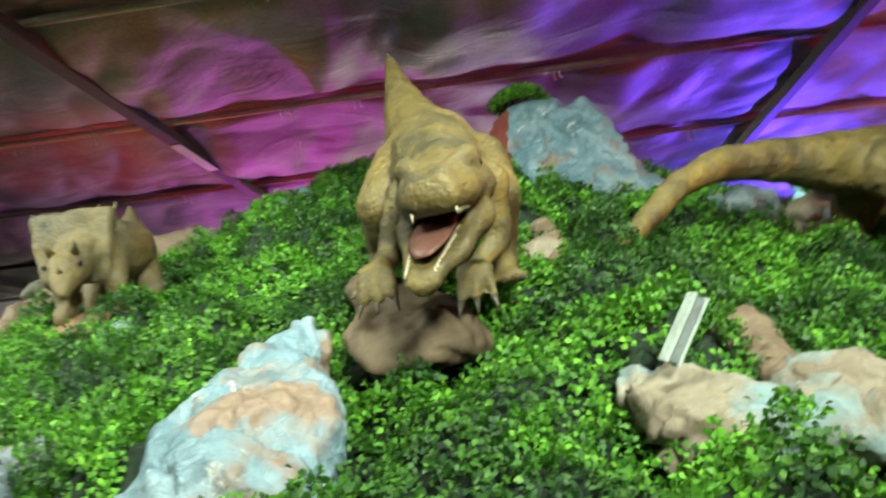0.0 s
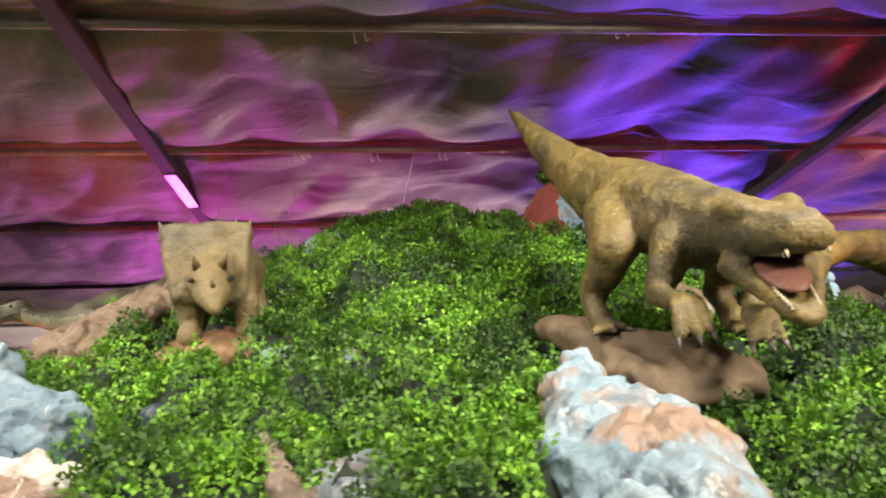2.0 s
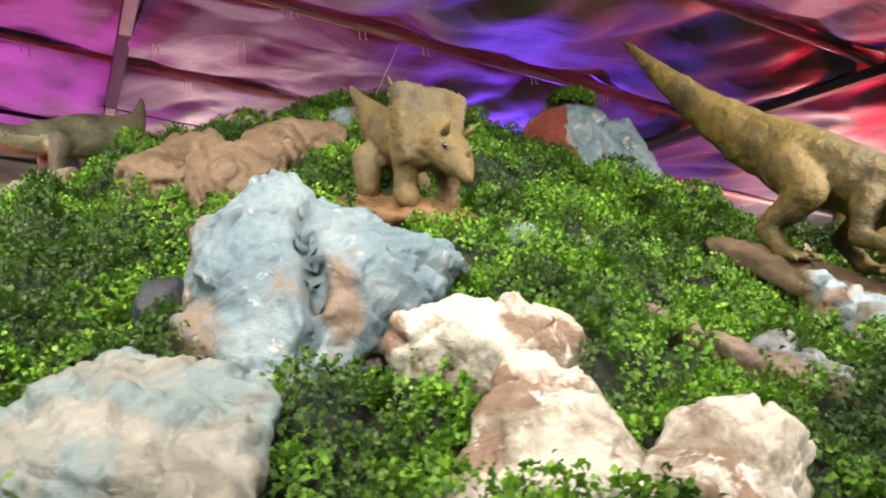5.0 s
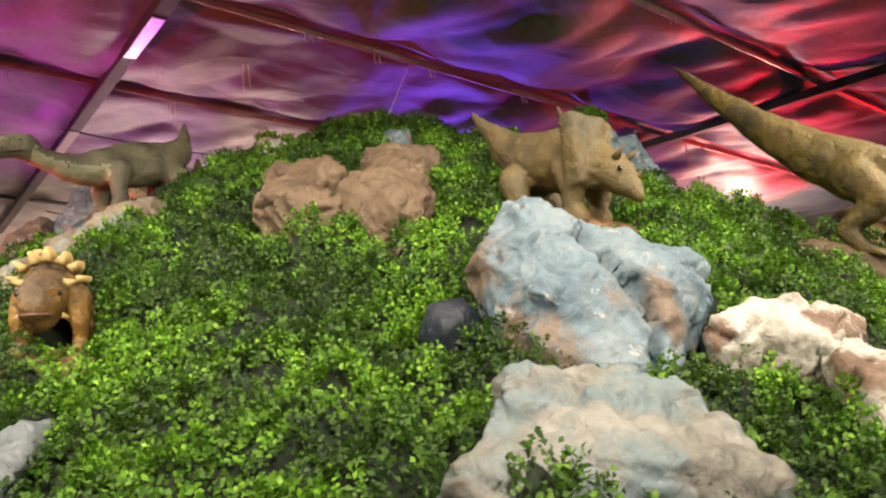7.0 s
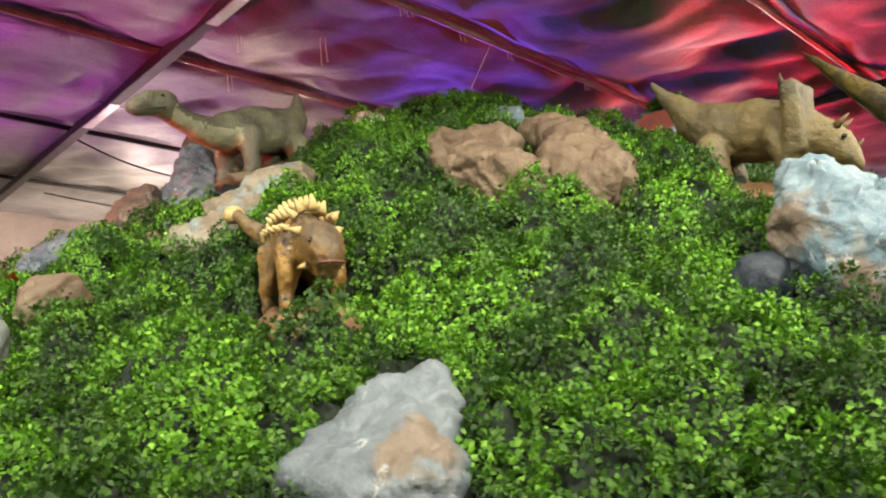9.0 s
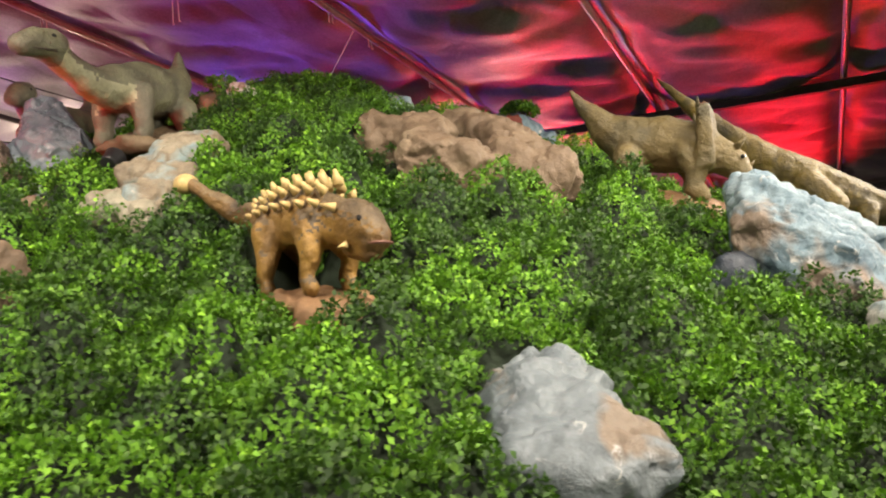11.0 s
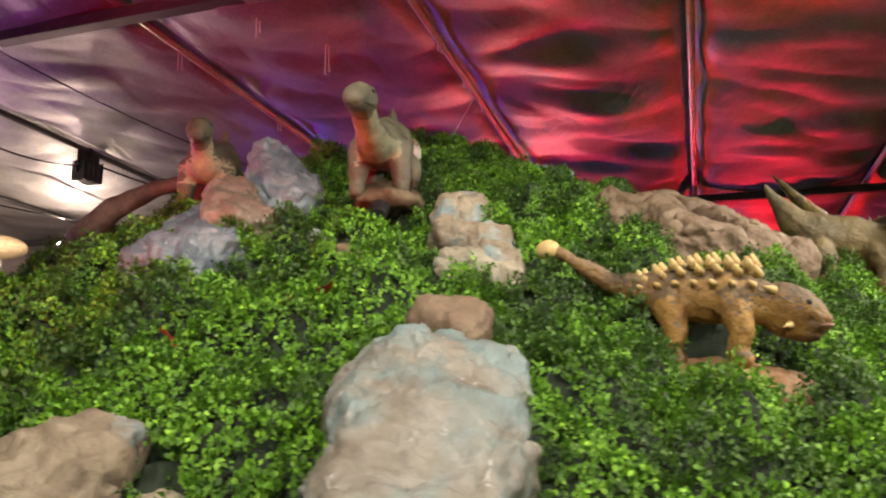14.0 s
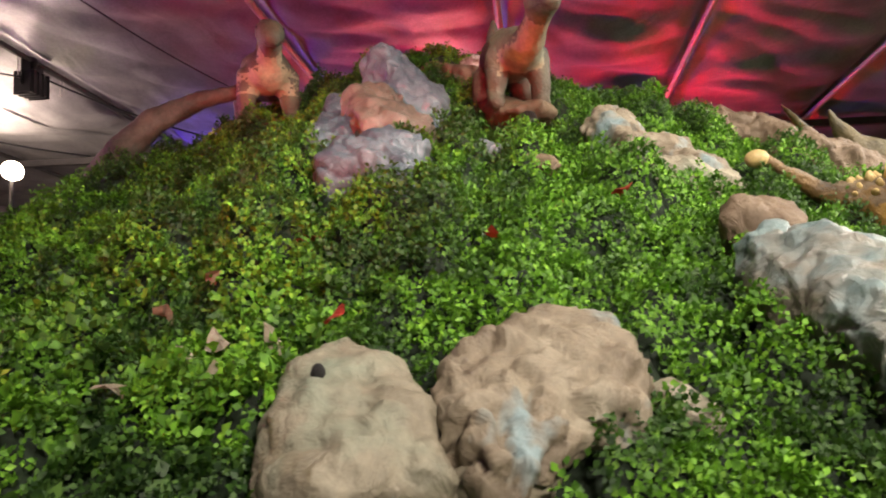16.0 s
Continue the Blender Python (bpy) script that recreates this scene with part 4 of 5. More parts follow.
    balls = [(up[0].lerp(up[-1], 1.08) + side * s * 0.030 + Vector((0, 0, 0.030)), 0.024) for s in (-1, 1)]
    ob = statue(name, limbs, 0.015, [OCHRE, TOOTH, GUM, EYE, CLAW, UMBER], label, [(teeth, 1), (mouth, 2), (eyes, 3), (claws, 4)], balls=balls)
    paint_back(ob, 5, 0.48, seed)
    return ob


big_hunter("hunter_dinosaur", dict(
    toward=(-0.06, -1.0, 0.0),
    spine=[(0.41, 5.37, 3.29, 0.016), (0.46, 5.14, 3.02, 0.06), (0.51, 4.90, 2.76, 0.105), (0.58, 4.62, 2.50, 0.155), (0.64, 4.40, 2.35, 0.185), (0.67, 4.15, 2.20, 0.172),
           (0.70, 3.97, 2.10, 0.15), (0.71, 3.84, 2.06, 0.115), (0.71, 3.74, 2.03, 0.095)],
    skull=[(0.71, 3.76, 2.025, 0.098), (0.70, 3.61, 1.98, 0.080), (0.69, 3.475, 1.93, 0.052)],
    jaw=[(0.70, 3.70, 1.91, 0.085), (0.66, 3.55, 1.775, 0.045), (0.63, 3.455, 1.705, 0.028)],
    legs=[[(0.52, 4.38, 2.30, 0.135), (0.43, 4.20, 2.13, 0.09), (0.37, 4.40, 1.99, 0.052), (0.36, 4.30, 1.86, 0.045)],
          [(0.79, 4.36, 2.26, 0.135), (0.85, 4.14, 2.08, 0.09), (0.85, 4.34, 1.95, 0.052), (0.83, 4.22, 1.80, 0.045)]],
    arms=[[(0.57, 4.00, 2.08, 0.085), (0.47, 4.00, 1.90, 0.046), (0.46, 3.83, 1.84, 0.028)],
          [(0.82, 3.98, 2.06, 0.085), (0.83, 4.02, 1.88, 0.046), (0.74, 3.94, 1.80, 0.028)]]),
    "ochre and brown hunting dinosaur with gaping toothed jaws", 1)
moulded_base("plinth", [((0.23, 4.57, 1.92), (0.08, 0.08, 0.04)), ((0.39, 4.34, 1.79), (0.14, 0.14, 0.07)), ((0.50, 4.18, 1.70), (0.17, 0.17, 0.09)), ((0.61, 4.05, 1.62), (0.17, 0.17, 0.09)), ((0.35, 4.05, 1.65), (0.11, 0.11, 0.06)), ((0.43, 3.89, 1.56), (0.09, 0.09, 0.05)), ((0.59, 3.90, 1.56), (0.10, 0.10, 0.05)), ((0.68, 3.93, 1.57), (0.07, 0.07, 0.04))],
             BASE_BROWN, "dark brown moulded base under the hunting dinosaur", 5.0, clear=1.0)

big_hunter("hunter_dinosaur", dict(
    toward=(1.0, 0.12, 0.0),
    spine=[(1.13, 4.86, 1.98, 0.014), (1.20, 4.52, 1.80, 0.030), (1.36, 4.64, 1.92, 0.045), (1.62, 4.82, 2.12, 0.06), (1.86, 4.98, 2.22, 0.075), (2.20, 5.18, 2.22, 0.11), (2.55, 5.32, 2.17, 0.17),
           (2.95, 5.42, 2.14, 0.20), (3.35, 5.50, 2.14, 0.19), (3.65, 5.55, 2.20, 0.13)],
    skull=[(3.74, 5.56, 2.24, 0.11), (3.88, 5.58, 2.22, 0.10), (4.02, 5.60, 2.18, 0.072)],
    jaw=[(3.72, 5.56, 2.16, 0.08), (3.86, 5.58, 2.06, 0.055), (3.98, 5.60, 2.00, 0.04)],
    legs=[[(2.66, 5.20, 2.08, 0.14), (2.80, 5.12, 1.90, 0.095), (2.62, 5.12, 1.76, 0.055), (2.70, 5.12, 1.60, 0.045)],
          [(2.66, 5.50, 2.06, 0.14), (2.60, 5.60, 1.88, 0.095), (2.40, 5.62, 1.80, 0.055), (2.46, 5.62, 1.66, 0.045)]],
    arms=[[(3.35, 5.38, 2.06, 0.08), (3.30, 5.32, 1.92, 0.05), (3.42, 5.32, 1.84, 0.034)],
          [(3.35, 5.66, 2.06, 0.08), (3.30, 5.72, 1.92, 0.05), (3.42, 5.74, 1.84, 0.034)]]),
    "ochre hunting dinosaur with a long arched tail", 2)
moulded_base("plinth", [((2.85, 5.2, 1.50), (0.5, 0.26, 0.09)), ((3.25, 5.25, 1.46), (0.4, 0.26, 0.09)), ((2.45, 5.6, 1.60), (0.25, 0.2, 0.10))], BASE_ORANGE, "orange-brown moulded base under the long-tailed dinosaur", 6.0)


def horned_dinosaur():
    limbs = [[(-1.17, 5.63, 2.83, 0.014), (-1.14, 5.54, 2.70, 0.05), (-1.11, 5.42, 2.56, 0.11), (-1.10, 5.28, 2.47, 0.165), (-1.12, 5.12, 2.44, 0.175), (-1.16, 4.97, 2.40, 0.15), (-1.19, 4.84, 2.34, 0.11)],
             [(-1.19, 4.82, 2.33, 0.105), (-1.19, 4.755, 2.275, 0.09), (-1.185, 4.705, 2.215, 0.062), (-1.18, 4.675, 2.165, 0.034)]]
    for x, y, z in ((-1.29, 4.97, 2.11), (-1.05, 4.97, 2.11), (-1.28, 5.30, 2.21), (-0.98, 5.30, 2.23)):
        cx = -1.15 + (x + 1.15) * 0.75
        limbs.append([(cx, y + 0.03, 2.36, 0.085), (x, y - 0.02, 2.24, 0.06), (x, y + 0.01, z + 0.03, 0.05), (x, y - 0.03, z, 0.052)])
    # the neck shield, a thick plate leaning back
    for i in range(13):
        for j in range(12):
            u, v = i / 12 - 0.5, j / 11
            limbs.append([(-1.205 + u * (0.27 + 0.09 * v), 4.87 - 0.02 * v + 0.25 * u * u, 2.26 + 0.31 * v, 0.028), (-1.205 + u * (0.27 + 0.09 * v), 4.88, 2.27 + 0.31 * v, 0.026)])
    horn, eyes = bmesh.new(), bmesh.new()
    for s in (-1, 1):
        spike(horn, (-1.195 + s * 0.05, 4.735, 2.355), (-1.19 + s * 0.07, 4.675, 2.40), 0.022)
        add_ball(eyes, (-1.19 + s * 0.080, 4.705, 2.295), 0.013)
    spike(horn, (-1.185, 4.67, 2.245), (-1.185, 4.635, 2.28), 0.016)
    for i in range(7):
        u = i / 6 - 0.5
        spike(horn, (-1.205 + u * 0.36, 4.86 + 0.25 * u * u, 2.575), (-1.205 + u * 0.40, 4.86 + 0.25 * u * u, 2.607 + 0.1 * u * u), 0.018, 6)
    for s in (-1, 1):
        for j in range(5):
            v = j / 5
            spike(horn, (-1.205 + s * 0.145 * (1 + 0.25 * v), 4.92, 2.32 + 0.26 * v), (-1.205 + s * 0.175 * (1 + 0.23 * v), 4.92, 2.33 + 0.27 * v), 0.020, 6)
    ob = statue("horned_dinosaur", limbs, 0.014, [OLIVE, OLIVE, EYE], "olive-brown horned dinosaur with a tall neck shield", [(horn, 1), (eyes, 2)])
    ob.data.transform(Matrix.Translation((-1.176, 4.85, 0)) @ Matrix.Rotation(radians(11), 4, "Z") @ Matrix.Translation((1.205, -4.88, 0)))


horned_dinosaur()
moulded_base("plinth", [((-1.20, 4.97, 2.02), (0.24, 0.18, 0.07)), ((-1.28, 5.26, 2.12), (0.26, 0.18, 0.08)), ((-1.08, 4.84, 1.97), (0.14, 0.12, 0.07))],
             BASE_ORANGE, "orange-brown moulded base under the horned dinosaur", 7.0)


def armoured_dinosaur():
    limbs = [[(-3.31, 6.66, 2.15, 0.028), (-3.31, 6.56, 2.09, 0.030), (-3.29, 6.42, 2.00, 0.050), (-3.27, 6.28, 1.955, 0.090), (-3.26, 6.12, 1.935, 0.118), (-3.26, 5.98, 1.925, 0.116), (-3.27, 5.86, 1.90, 0.094), (-3.27, 5.78, 1.88, 0.08)],
             [(-3.27, 5.77, 1.88, 0.09), (-3.275, 5.71, 1.855, 0.088), (-3.28, 5.66, 1.82, 0.068)], [(-3.27, 5.75, 1.82, 0.07), (-3.28, 5.67, 1.775, 0.045)]]
    for x, y in ((-3.37, 5.94), (-3.15, 5.92), (-3.38, 6.18), (-3.15, 6.18)):
        limbs.append([(x * 0.7 - 3.265 * 0.3, y, 1.88, 0.075), (x, y - 0.03, 1.78, 0.042), (x, y, 1.70, 0.034), (x - 0.005, y - 0.03, 1.665, 0.040)])
    sp, mouth, eyes = bmesh.new(), bmesh.new(), bmesh.new()
    for row, (turn, size) in enumerate(((0, 1.0), (-24, 0.95), (24, 0.95), (-48, 0.85), (48, 0.85), (-72, 0.7), (72, 0.7))):
        for k in range(8):
            f = k / 7
            y = 5.84 + 0.50 * f + (0.025 if row in (1, 2, 5, 6) else 0)
            r = 0.125 + 0.015 * math.sin(math.pi * min(1, f * 1.5)) - max(0.0, f - 0.62) * 0.17
            out = Vector((math.sin(radians(turn)), 0.25, math.cos(radians(turn)))).normalized()
            c = Vector((-3.265, y, 1.918 + 0.03 * f)) + Vector((out.x, 0, out.z)) * (r - 0.006)
            h = size * (0.062 - 0.022 * f)
            q = out.to_track_quat("Z", "Y").to_matrix().to_4x4()
            bmesh.ops.create_cone(sp, cap_ends=True, segments=7, radius1=0.026 * size, radius2=0.007 * size, depth=h, matrix=Matrix.Translation(c + out * h * 0.4) @ q)
    for s in (-1, 1):
        spike(sp, (-3.27 + s * 0.075, 5.79, 1.93), (-3.27 + s * 0.125, 5.83, 1.945), 0.02, 7)
        add_ball(eyes, (-3.275 + s * 0.070, 5.675, 1.880), 0.012)
        spike(sp, (-3.275 + s * 0.07, 5.74, 1.80), (-3.275 + s * 0.10, 5.765, 1.79), 0.015, 7)
    bmesh.ops.create_icosphere(mouth, subdivisions=2, radius=1.0, matrix=Matrix.Translation((-3.28, 5.635, 1.795)) @ Matrix.Diagonal((0.062, 0.05, 0.010, 1)))
    add_ball(sp, (-3.312, 6.69, 2.157), (0.05, 0.055, 0.044), 3)
    ob = statue("armoured_dinosaur", limbs, 0.012, [RUST, SPIKE, EYE, GUM, BROWN_BACK], "orange-brown armoured dinosaur with rows of yellow spikes", [(sp, 1), (eyes, 2), (mouth, 3)],
           balls=[((-3.31, 6.68, 2.155), (0.04, 0.05, 0.038))])
    paint_back(ob, 4, 0.35, 3.0)
    for v in ob.data.vertices:   # the body bends toward the path
        if v.co.y < 6.38:
            v.co.x -= 0.27 * (6.38 - v.co.y)


armoured_dinosaur()
moulded_base("plinth", [((-3.35, 6.04, 1.61), (0.20, 0.22, 0.06)), ((-3.42, 5.86, 1.57), (0.18, 0.17, 0.07)), ((-3.44, 5.80, 1.49), (0.22, 0.20, 0.08))], BASE_ORANGE, "orange-brown moulded base under the armoured dinosaur", 8.0, 0.015, 1.0)


def long_necked(name, at, yaw, size, label, reach=1.0, lift=0.0):
    """A plant-eater on all fours with a raised neck, facing its own -X before it is turned."""
    t = Matrix.Translation(at) @ Matrix.Rotation(radians(yaw), 4, "Z") @ Matrix.Diagonal((size, size, size, 1))
    def go(*p):
        q = t @ Vector(p[:3])
        return (q.x, q.y, q.z, p[3] * size)
    limbs = [[go(0.47, 0.02, 0.71, 0.014), go(0.46, 0.02, 0.60, 0.05), go(0.40, 0.0, 0.47, 0.10), go(0.26, 0, 0.38, 0.155), go(0.05, 0, 0.34, 0.17), go(-0.16, 0, 0.29, 0.14), go(-0.34 * reach, 0, 0.25 + 0.3 * lift, 0.10),
              go(-0.52 * reach, 0, 0.28 + 0.7 * lift, 0.075), go(-0.70 * reach, 0, 0.34 + lift, 0.07)],
             [go(-0.68 * reach, 0, 0.365 + lift, 0.088), go(-0.78 * reach, 0, 0.345 + lift, 0.076), go(-0.87 * reach, 0, 0.305 + lift, 0.055)]]
    for x, y, lean in ((-0.12, -0.13, 0.0), (-0.12, 0.13, 0.0), (0.30, -0.14, 0.14), (0.30, 0.14, 0.14)):
        limbs.append([go(x, y * 0.8, 0.26, 0.09), go(x - 0.02, y, 0.12, 0.06), go(x + lean, y, 0.02 + lean * 0.5, 0.045), go(x + lean - 0.04, y, lean * 0.5, 0.05)])
    eyes, mouth = bmesh.new(), bmesh.new()
    for s in (-1, 1):
        add_ball(eyes, go(-0.735 * reach, s * 0.070, 0.385 + lift, 0)[:3], 0.012 * size)
        spike(mouth, go(-0.72 * reach, s * 0.07, 0.315 + lift, 0)[:3], go(-0.88 * reach, s * 0.045, 0.285 + lift, 0)[:3], 0.008 * size)
    ob = statue(name, limbs, 0.016, [GREENISH, EYE, CLAW, THROAT], label, [(eyes, 1), (mouth, 2)])
    back = t.inverted()
    for f in ob.data.polygons:   # pale paint under the neck and belly
        q = back @ f.center
        if f.material_index == 0 and -0.66 * reach < q.x < -0.2 * reach and f.normal.z < 0.02 + 0.1 * noise.noise(q * 5.0) and q.z > 0.14:
            f.material_index = 3
    return ob


long_necked("long_necked_dinosaur", (-2.58, 7.83, 2.64), 14.0, 1.0, "grey-green long-necked dinosaur leaning forward")
moulded_base("plinth", [((-2.62, 7.80, 2.58), (0.26, 0.2, 0.07)), ((-2.30, 7.88, 2.68), (0.30, 0.2, 0.07)), ((-2.04, 7.94, 2.80), (0.22, 0.18, 0.07))], BASE_BROWN, "brown moulded base under the long-necked dinosaur", 9.0)
long_necked("long_necked_dinosaur", (-1.86, 9.62, 2.80), 24.0, 1.15, "small grey-green long-necked dinosaur behind the ridge", 0.52, 0.10)
moulded_base("plinth", [((-2.08, 9.58, 2.76), (0.20, 0.15, 0.06)), ((-1.88, 9.64, 2.80), (0.2, 0.15, 0.06))], BASE_BROWN, "brown moulded base behind the ridge", 10.0)

# ---- small things on the mound ----
def sit(x, y, up=0.0):
    return (x, y, mat_height(x, y) + up)


def tube(bm, pts, r, seg=8):
    """A single swept tube through points."""
    rings, last = [], None
    pts = [Vector(p) for p in pts]
    for k, p in enumerate(pts):
        d = (pts[min(k + 1, len(pts) - 1)] - pts[max(k - 1, 0)]).normalized()
        a = (last - d * last.dot(d)).normalized() if last else d.orthogonal().normalized()
        last = a
        b = d.cross(a)
        rings.append([bm.verts.new(p + (a * math.cos(2 * math.pi * i / seg) + b * math.sin(2 * math.pi * i / seg)) * r) for i in range(seg)])
    for u, v in zip(rings, rings[1:]):
        for i in range(seg):
            bm.faces.new((u[i], u[(i + 1) % seg], v[(i + 1) % seg], v[i])).smooth = True
    bm.faces.new(rings[0][::-1])
    bm.faces.new(rings[-1])


# slanted info plaque: a pale double board
def plaque():
    root = new("info_plaque")
    root.location = (1.215, 3.42, 1.475)
    m = Matrix.Rotation(radians(-54), 4, "Y") @ Matrix.Rotation(radians(18), 4, "X")
    pale, grey = plain("pale_grey_green_plastic", (0.42, 0.46, 0.42), 0.35), plain("dull_grey_plastic", (0.20, 0.22, 0.21), 0.4)
    for name, off, size, mat_ in (("board", (0, 0, 0.014), (0.175, 0.04, 0.009), pale), ("board", (0, 0, -0.018), (0.175, 0.04, 0.008), pale), ("spacer", (0, 0, -0.004), (0.165, 0.034, 0.022), grey)):
        bm = bmesh.new()
        bmesh.ops.create_cube(bm, size=1.0)
        bmesh.ops.scale(bm, vec=size, verts=bm.verts)
        bmesh.ops.bevel(bm, geom=bm.edges[:], offset=0.002, segments=2, affect="EDGES")
        bmesh.ops.transform(bm, matrix=m @ Matrix.Translation(off), verts=bm.verts)
        part(name, bm, mat_, root)
    tagged(root, "slanted pale plastic info plaque among the leaves", "plaque")


plaque()
BLACK = plain("black_plastic", (0.02, 0.02, 0.022), 0.3)
LENS = plain("glass_lens", (0.55, 0.58, 0.6), 0.1)


def ground_spot(x, y, yaw, lit):
    """A small black spotlight on a spike."""
    root = new("spotlight")
    root.location = sit(x, y, 0.06)
    root.rotation_euler = (0, 0, radians(yaw))
    bm = bmesh.new()
    bmesh.ops.create_cone(bm, cap_ends=True, segments=20, radius1=0.045, radius2=0.062, depth=0.10, matrix=Matrix.Rotation(radians(-55), 4, "Y"))
    bmesh.ops.bevel(bm, geom=bm.edges[:], offset=0.004, segments=1, affect="EDGES")
    part("housing", bm, BLACK, root)
    bm = bmesh.new()
    bmesh.ops.create_uvsphere(bm, u_segments=16, v_segments=8, radius=0.05, matrix=Matrix.Rotation(radians(-55), 4, "Y") @ Matrix.Translation((0, 0, 0.042)) @ Matrix.Diagonal((1, 1, 0.35, 1)))
    part("lens", bm, LENS, root, "round glass lens")
    bm = bmesh.new()
    pipe(bm, (0, 0, -0.04), (0, 0, -0.18), 0.012, 8)
    part("stake", bm, BLACK, root)
    return tagged(root, "small black spotlight staked among the leaves", "spotlight", "ground spotlights")


ground_spot(-2.84, 7.74, 200, True)
lamp("spotlight_beam", "SPOT", (-3.3, 7.9, 2.5), (-2.9, 7.75, 2.95), 6, (1.0, 0.12, 0.06), 0.03, 100)
lamp("spotlight_beam", "SPOT", (-4.3, 11.0, 1.75), (-4.1, 9.6, 1.8), 70, (1.0, 0.62, 0.10), 0.03, 120)
lamp("spotlight_beam", "SPOT", (-3.0, 10.0, 2.62), (-2.0, 9.62, 3.1), 26, (1.0, 0.10, 0.05), 0.03, 64)

# red leaves and dry scraps
RED = plain("faded_red_leaf", (0.42, 0.05, 0.03), 0.5)
DRY = plain("dry_beige_leaf", (0.42, 0.36, 0.27), 0.7)


def scrap(name, x, y, size, material, label, cat, seed):
    rnd = random.Random(seed)
    bm = bmesh.new()
    n = 9
    ring = []
    for i in range(n):
        a = 2 * math.pi * i / n
        r = size * (0.75 + 0.35 * rnd.random()) * (1.0 if i % 2 else 0.8)
        ring.append(bm.verts.new((math.cos(a) * r, math.sin(a) * r * 0.6, 0.25 * size * math.sin(2 * a) + rnd.uniform(-0.1, 0.1) * size)))
    c = bm.verts.new((0, 0, size * 0.12))
    for i in range(n):
        bm.faces.new((c, ring[i], ring[(i + 1) % n]))
    bmesh.ops.solidify(bm, geom=bm.faces[:], thickness=0.003)
    ob = part(name, bm, material)
    ob.matrix_world = Matrix.Translation(sit(x, y, 0.065)) @ Euler((rnd.uniform(-0.5, 0.5), rnd.uniform(-0.9, -0.2), rnd.uniform(0, 6))).to_matrix().to_4x4()
    return tagged(ob, label, cat)


for k, (x, y) in enumerate(((-4.10, 7.39), (-4.40, 7.85), (-4.20, 8.55), (-4.86, 8.28), (-3.98, 7.62), (-3.36, 6.88), (-4.05, 8.95))):
    scrap("red_leaf", x, y, 0.05 + 0.01 * (k % 3), RED, "faded red plastic leaf lying on the green", "leaf", k + 3)["group"] = "red leaves"
for k, (x, y, s) in enumerate(((-4.95, 8.72, 0.09), (-4.86, 8.62, 0.07), (-5.02, 8.58, 0.065), (-4.72, 8.86, 0.06), (-4.80, 8.48, 0.07), (-4.60, 8.76, 0.05), (-5.10, 8.80, 0.07))):
    scrap("dry_leaf", x, y, s, DRY, "curled dry beige leaf on the slope", "leaf", k + 40)["group"] = "dry leaves"

# bits of dark blue-grey sheet and stones showing between the mats
# slate blue darkened to put the shade of a hollow into these lumps
HOLLOW_SLATE = mottled("hollow_dark_slate_blue", [(0.3, (0.010, 0.016, 0.026)), (0.7, (0.026, 0.038, 0.055))], 6, 40, 0.45, relief=0.8)
for k, (x, y, r) in enumerate(((-2.29, 4.66, 0.10), (-1.30, 4.40, 0.05), (1.02, 4.25, 0.05))):
    z = mound(x, y)
    rock([(x, y, z - 0.02, r), (x + 0.06, y + 0.02, z - 0.02, r * 0.8)], HOLLOW_SLATE, "slate-blue lump between the leaf mats, darkened as a shaded hollow", seed=40.0 + k, facet=0.5)
for k, (x, y, r, m) in enumerate(((-0.87, 4.62, 0.06, BLUE_ROCK), (-0.58, 4.55, 0.045, BLUE_ROCK), (-0.32, 5.00, 0.05, GREY_ROCK), (0.98, 4.72, 0.09, TAN_ROCK),
                                  (-2.30, 8.85, 0.12, GREY_ROCK), (2.25, 6.02, 0.14, GREY_ROCK), (2.52, 5.92, 0.12, TAN_ROCK))):
    z = mound(x, y)
    rock([(x, y, z + 0.02, r), (x + r * 0.8, y + 0.02, z + 0.01, r * 0.75)], m, "small painted stone half sunk in the leaves", seed=50.0 + k, facet=0.5)

# blue light strip by the long-tailed dinosaur
GLOW = bpy.data.materials.new("blue_glowing_tube")
GLOW.use_nodes = True
GLOW.node_tree.nodes["Principled BSDF"].inputs["Emission Color"].default_value = (0.02, 0.30, 1.0, 1)
GLOW.node_tree.nodes["Principled BSDF"].inputs["Emission Strength"].default_value = 3.0
GLOW.node_tree.nodes["Principled BSDF"].inputs["Base Color"].default_value = (0.05, 0.3, 0.8, 1)
bm = bmesh.new()
path = []
for k in range(60):
    a = k / 59 * 7.0
    p = Vector((2.95 + 0.5 * k / 59, 5.72 + 0.16 * math.sin(a), 0))
    p.z = mound(p.x, p.y) + 0.07 + 0.05 * math.cos(a * 1.3)
    path.append(p)
tube(bm, path, 0.022)
tagged(part("light_strip", bm, GLOW), "bright blue glowing light tube on the mound", "light strip")


# ---- things under the roof ----
def tie(x, y, drop, seed):
    rnd = random.Random(seed)
    bm = bmesh.new()
    z = roof_z(x, y) - 0.02
    w, k1, k2 = rnd.uniform(0.03, 0.07), drop * rnd.uniform(0.7, 1.1), drop * rnd.uniform(0.6, 1.0)
    tube(bm, [(x + 0.02, y, z - k1 + 0.012), (x, y, z - k1), (x, y, z - k1 * 0.5), (x, y, z), (x + w * 0.5, y - 0.03, z + 0.05), (x + w, y, z), (x + w + 0.01, y, z - k2), (x + w + 0.03, y, z - k2 + 0.01)], 0.0045, 6)
    tagged(part("wire_tie", bm, WIRE), "pale wire tie hanging from a roof purlin", "wire", "roof ties")


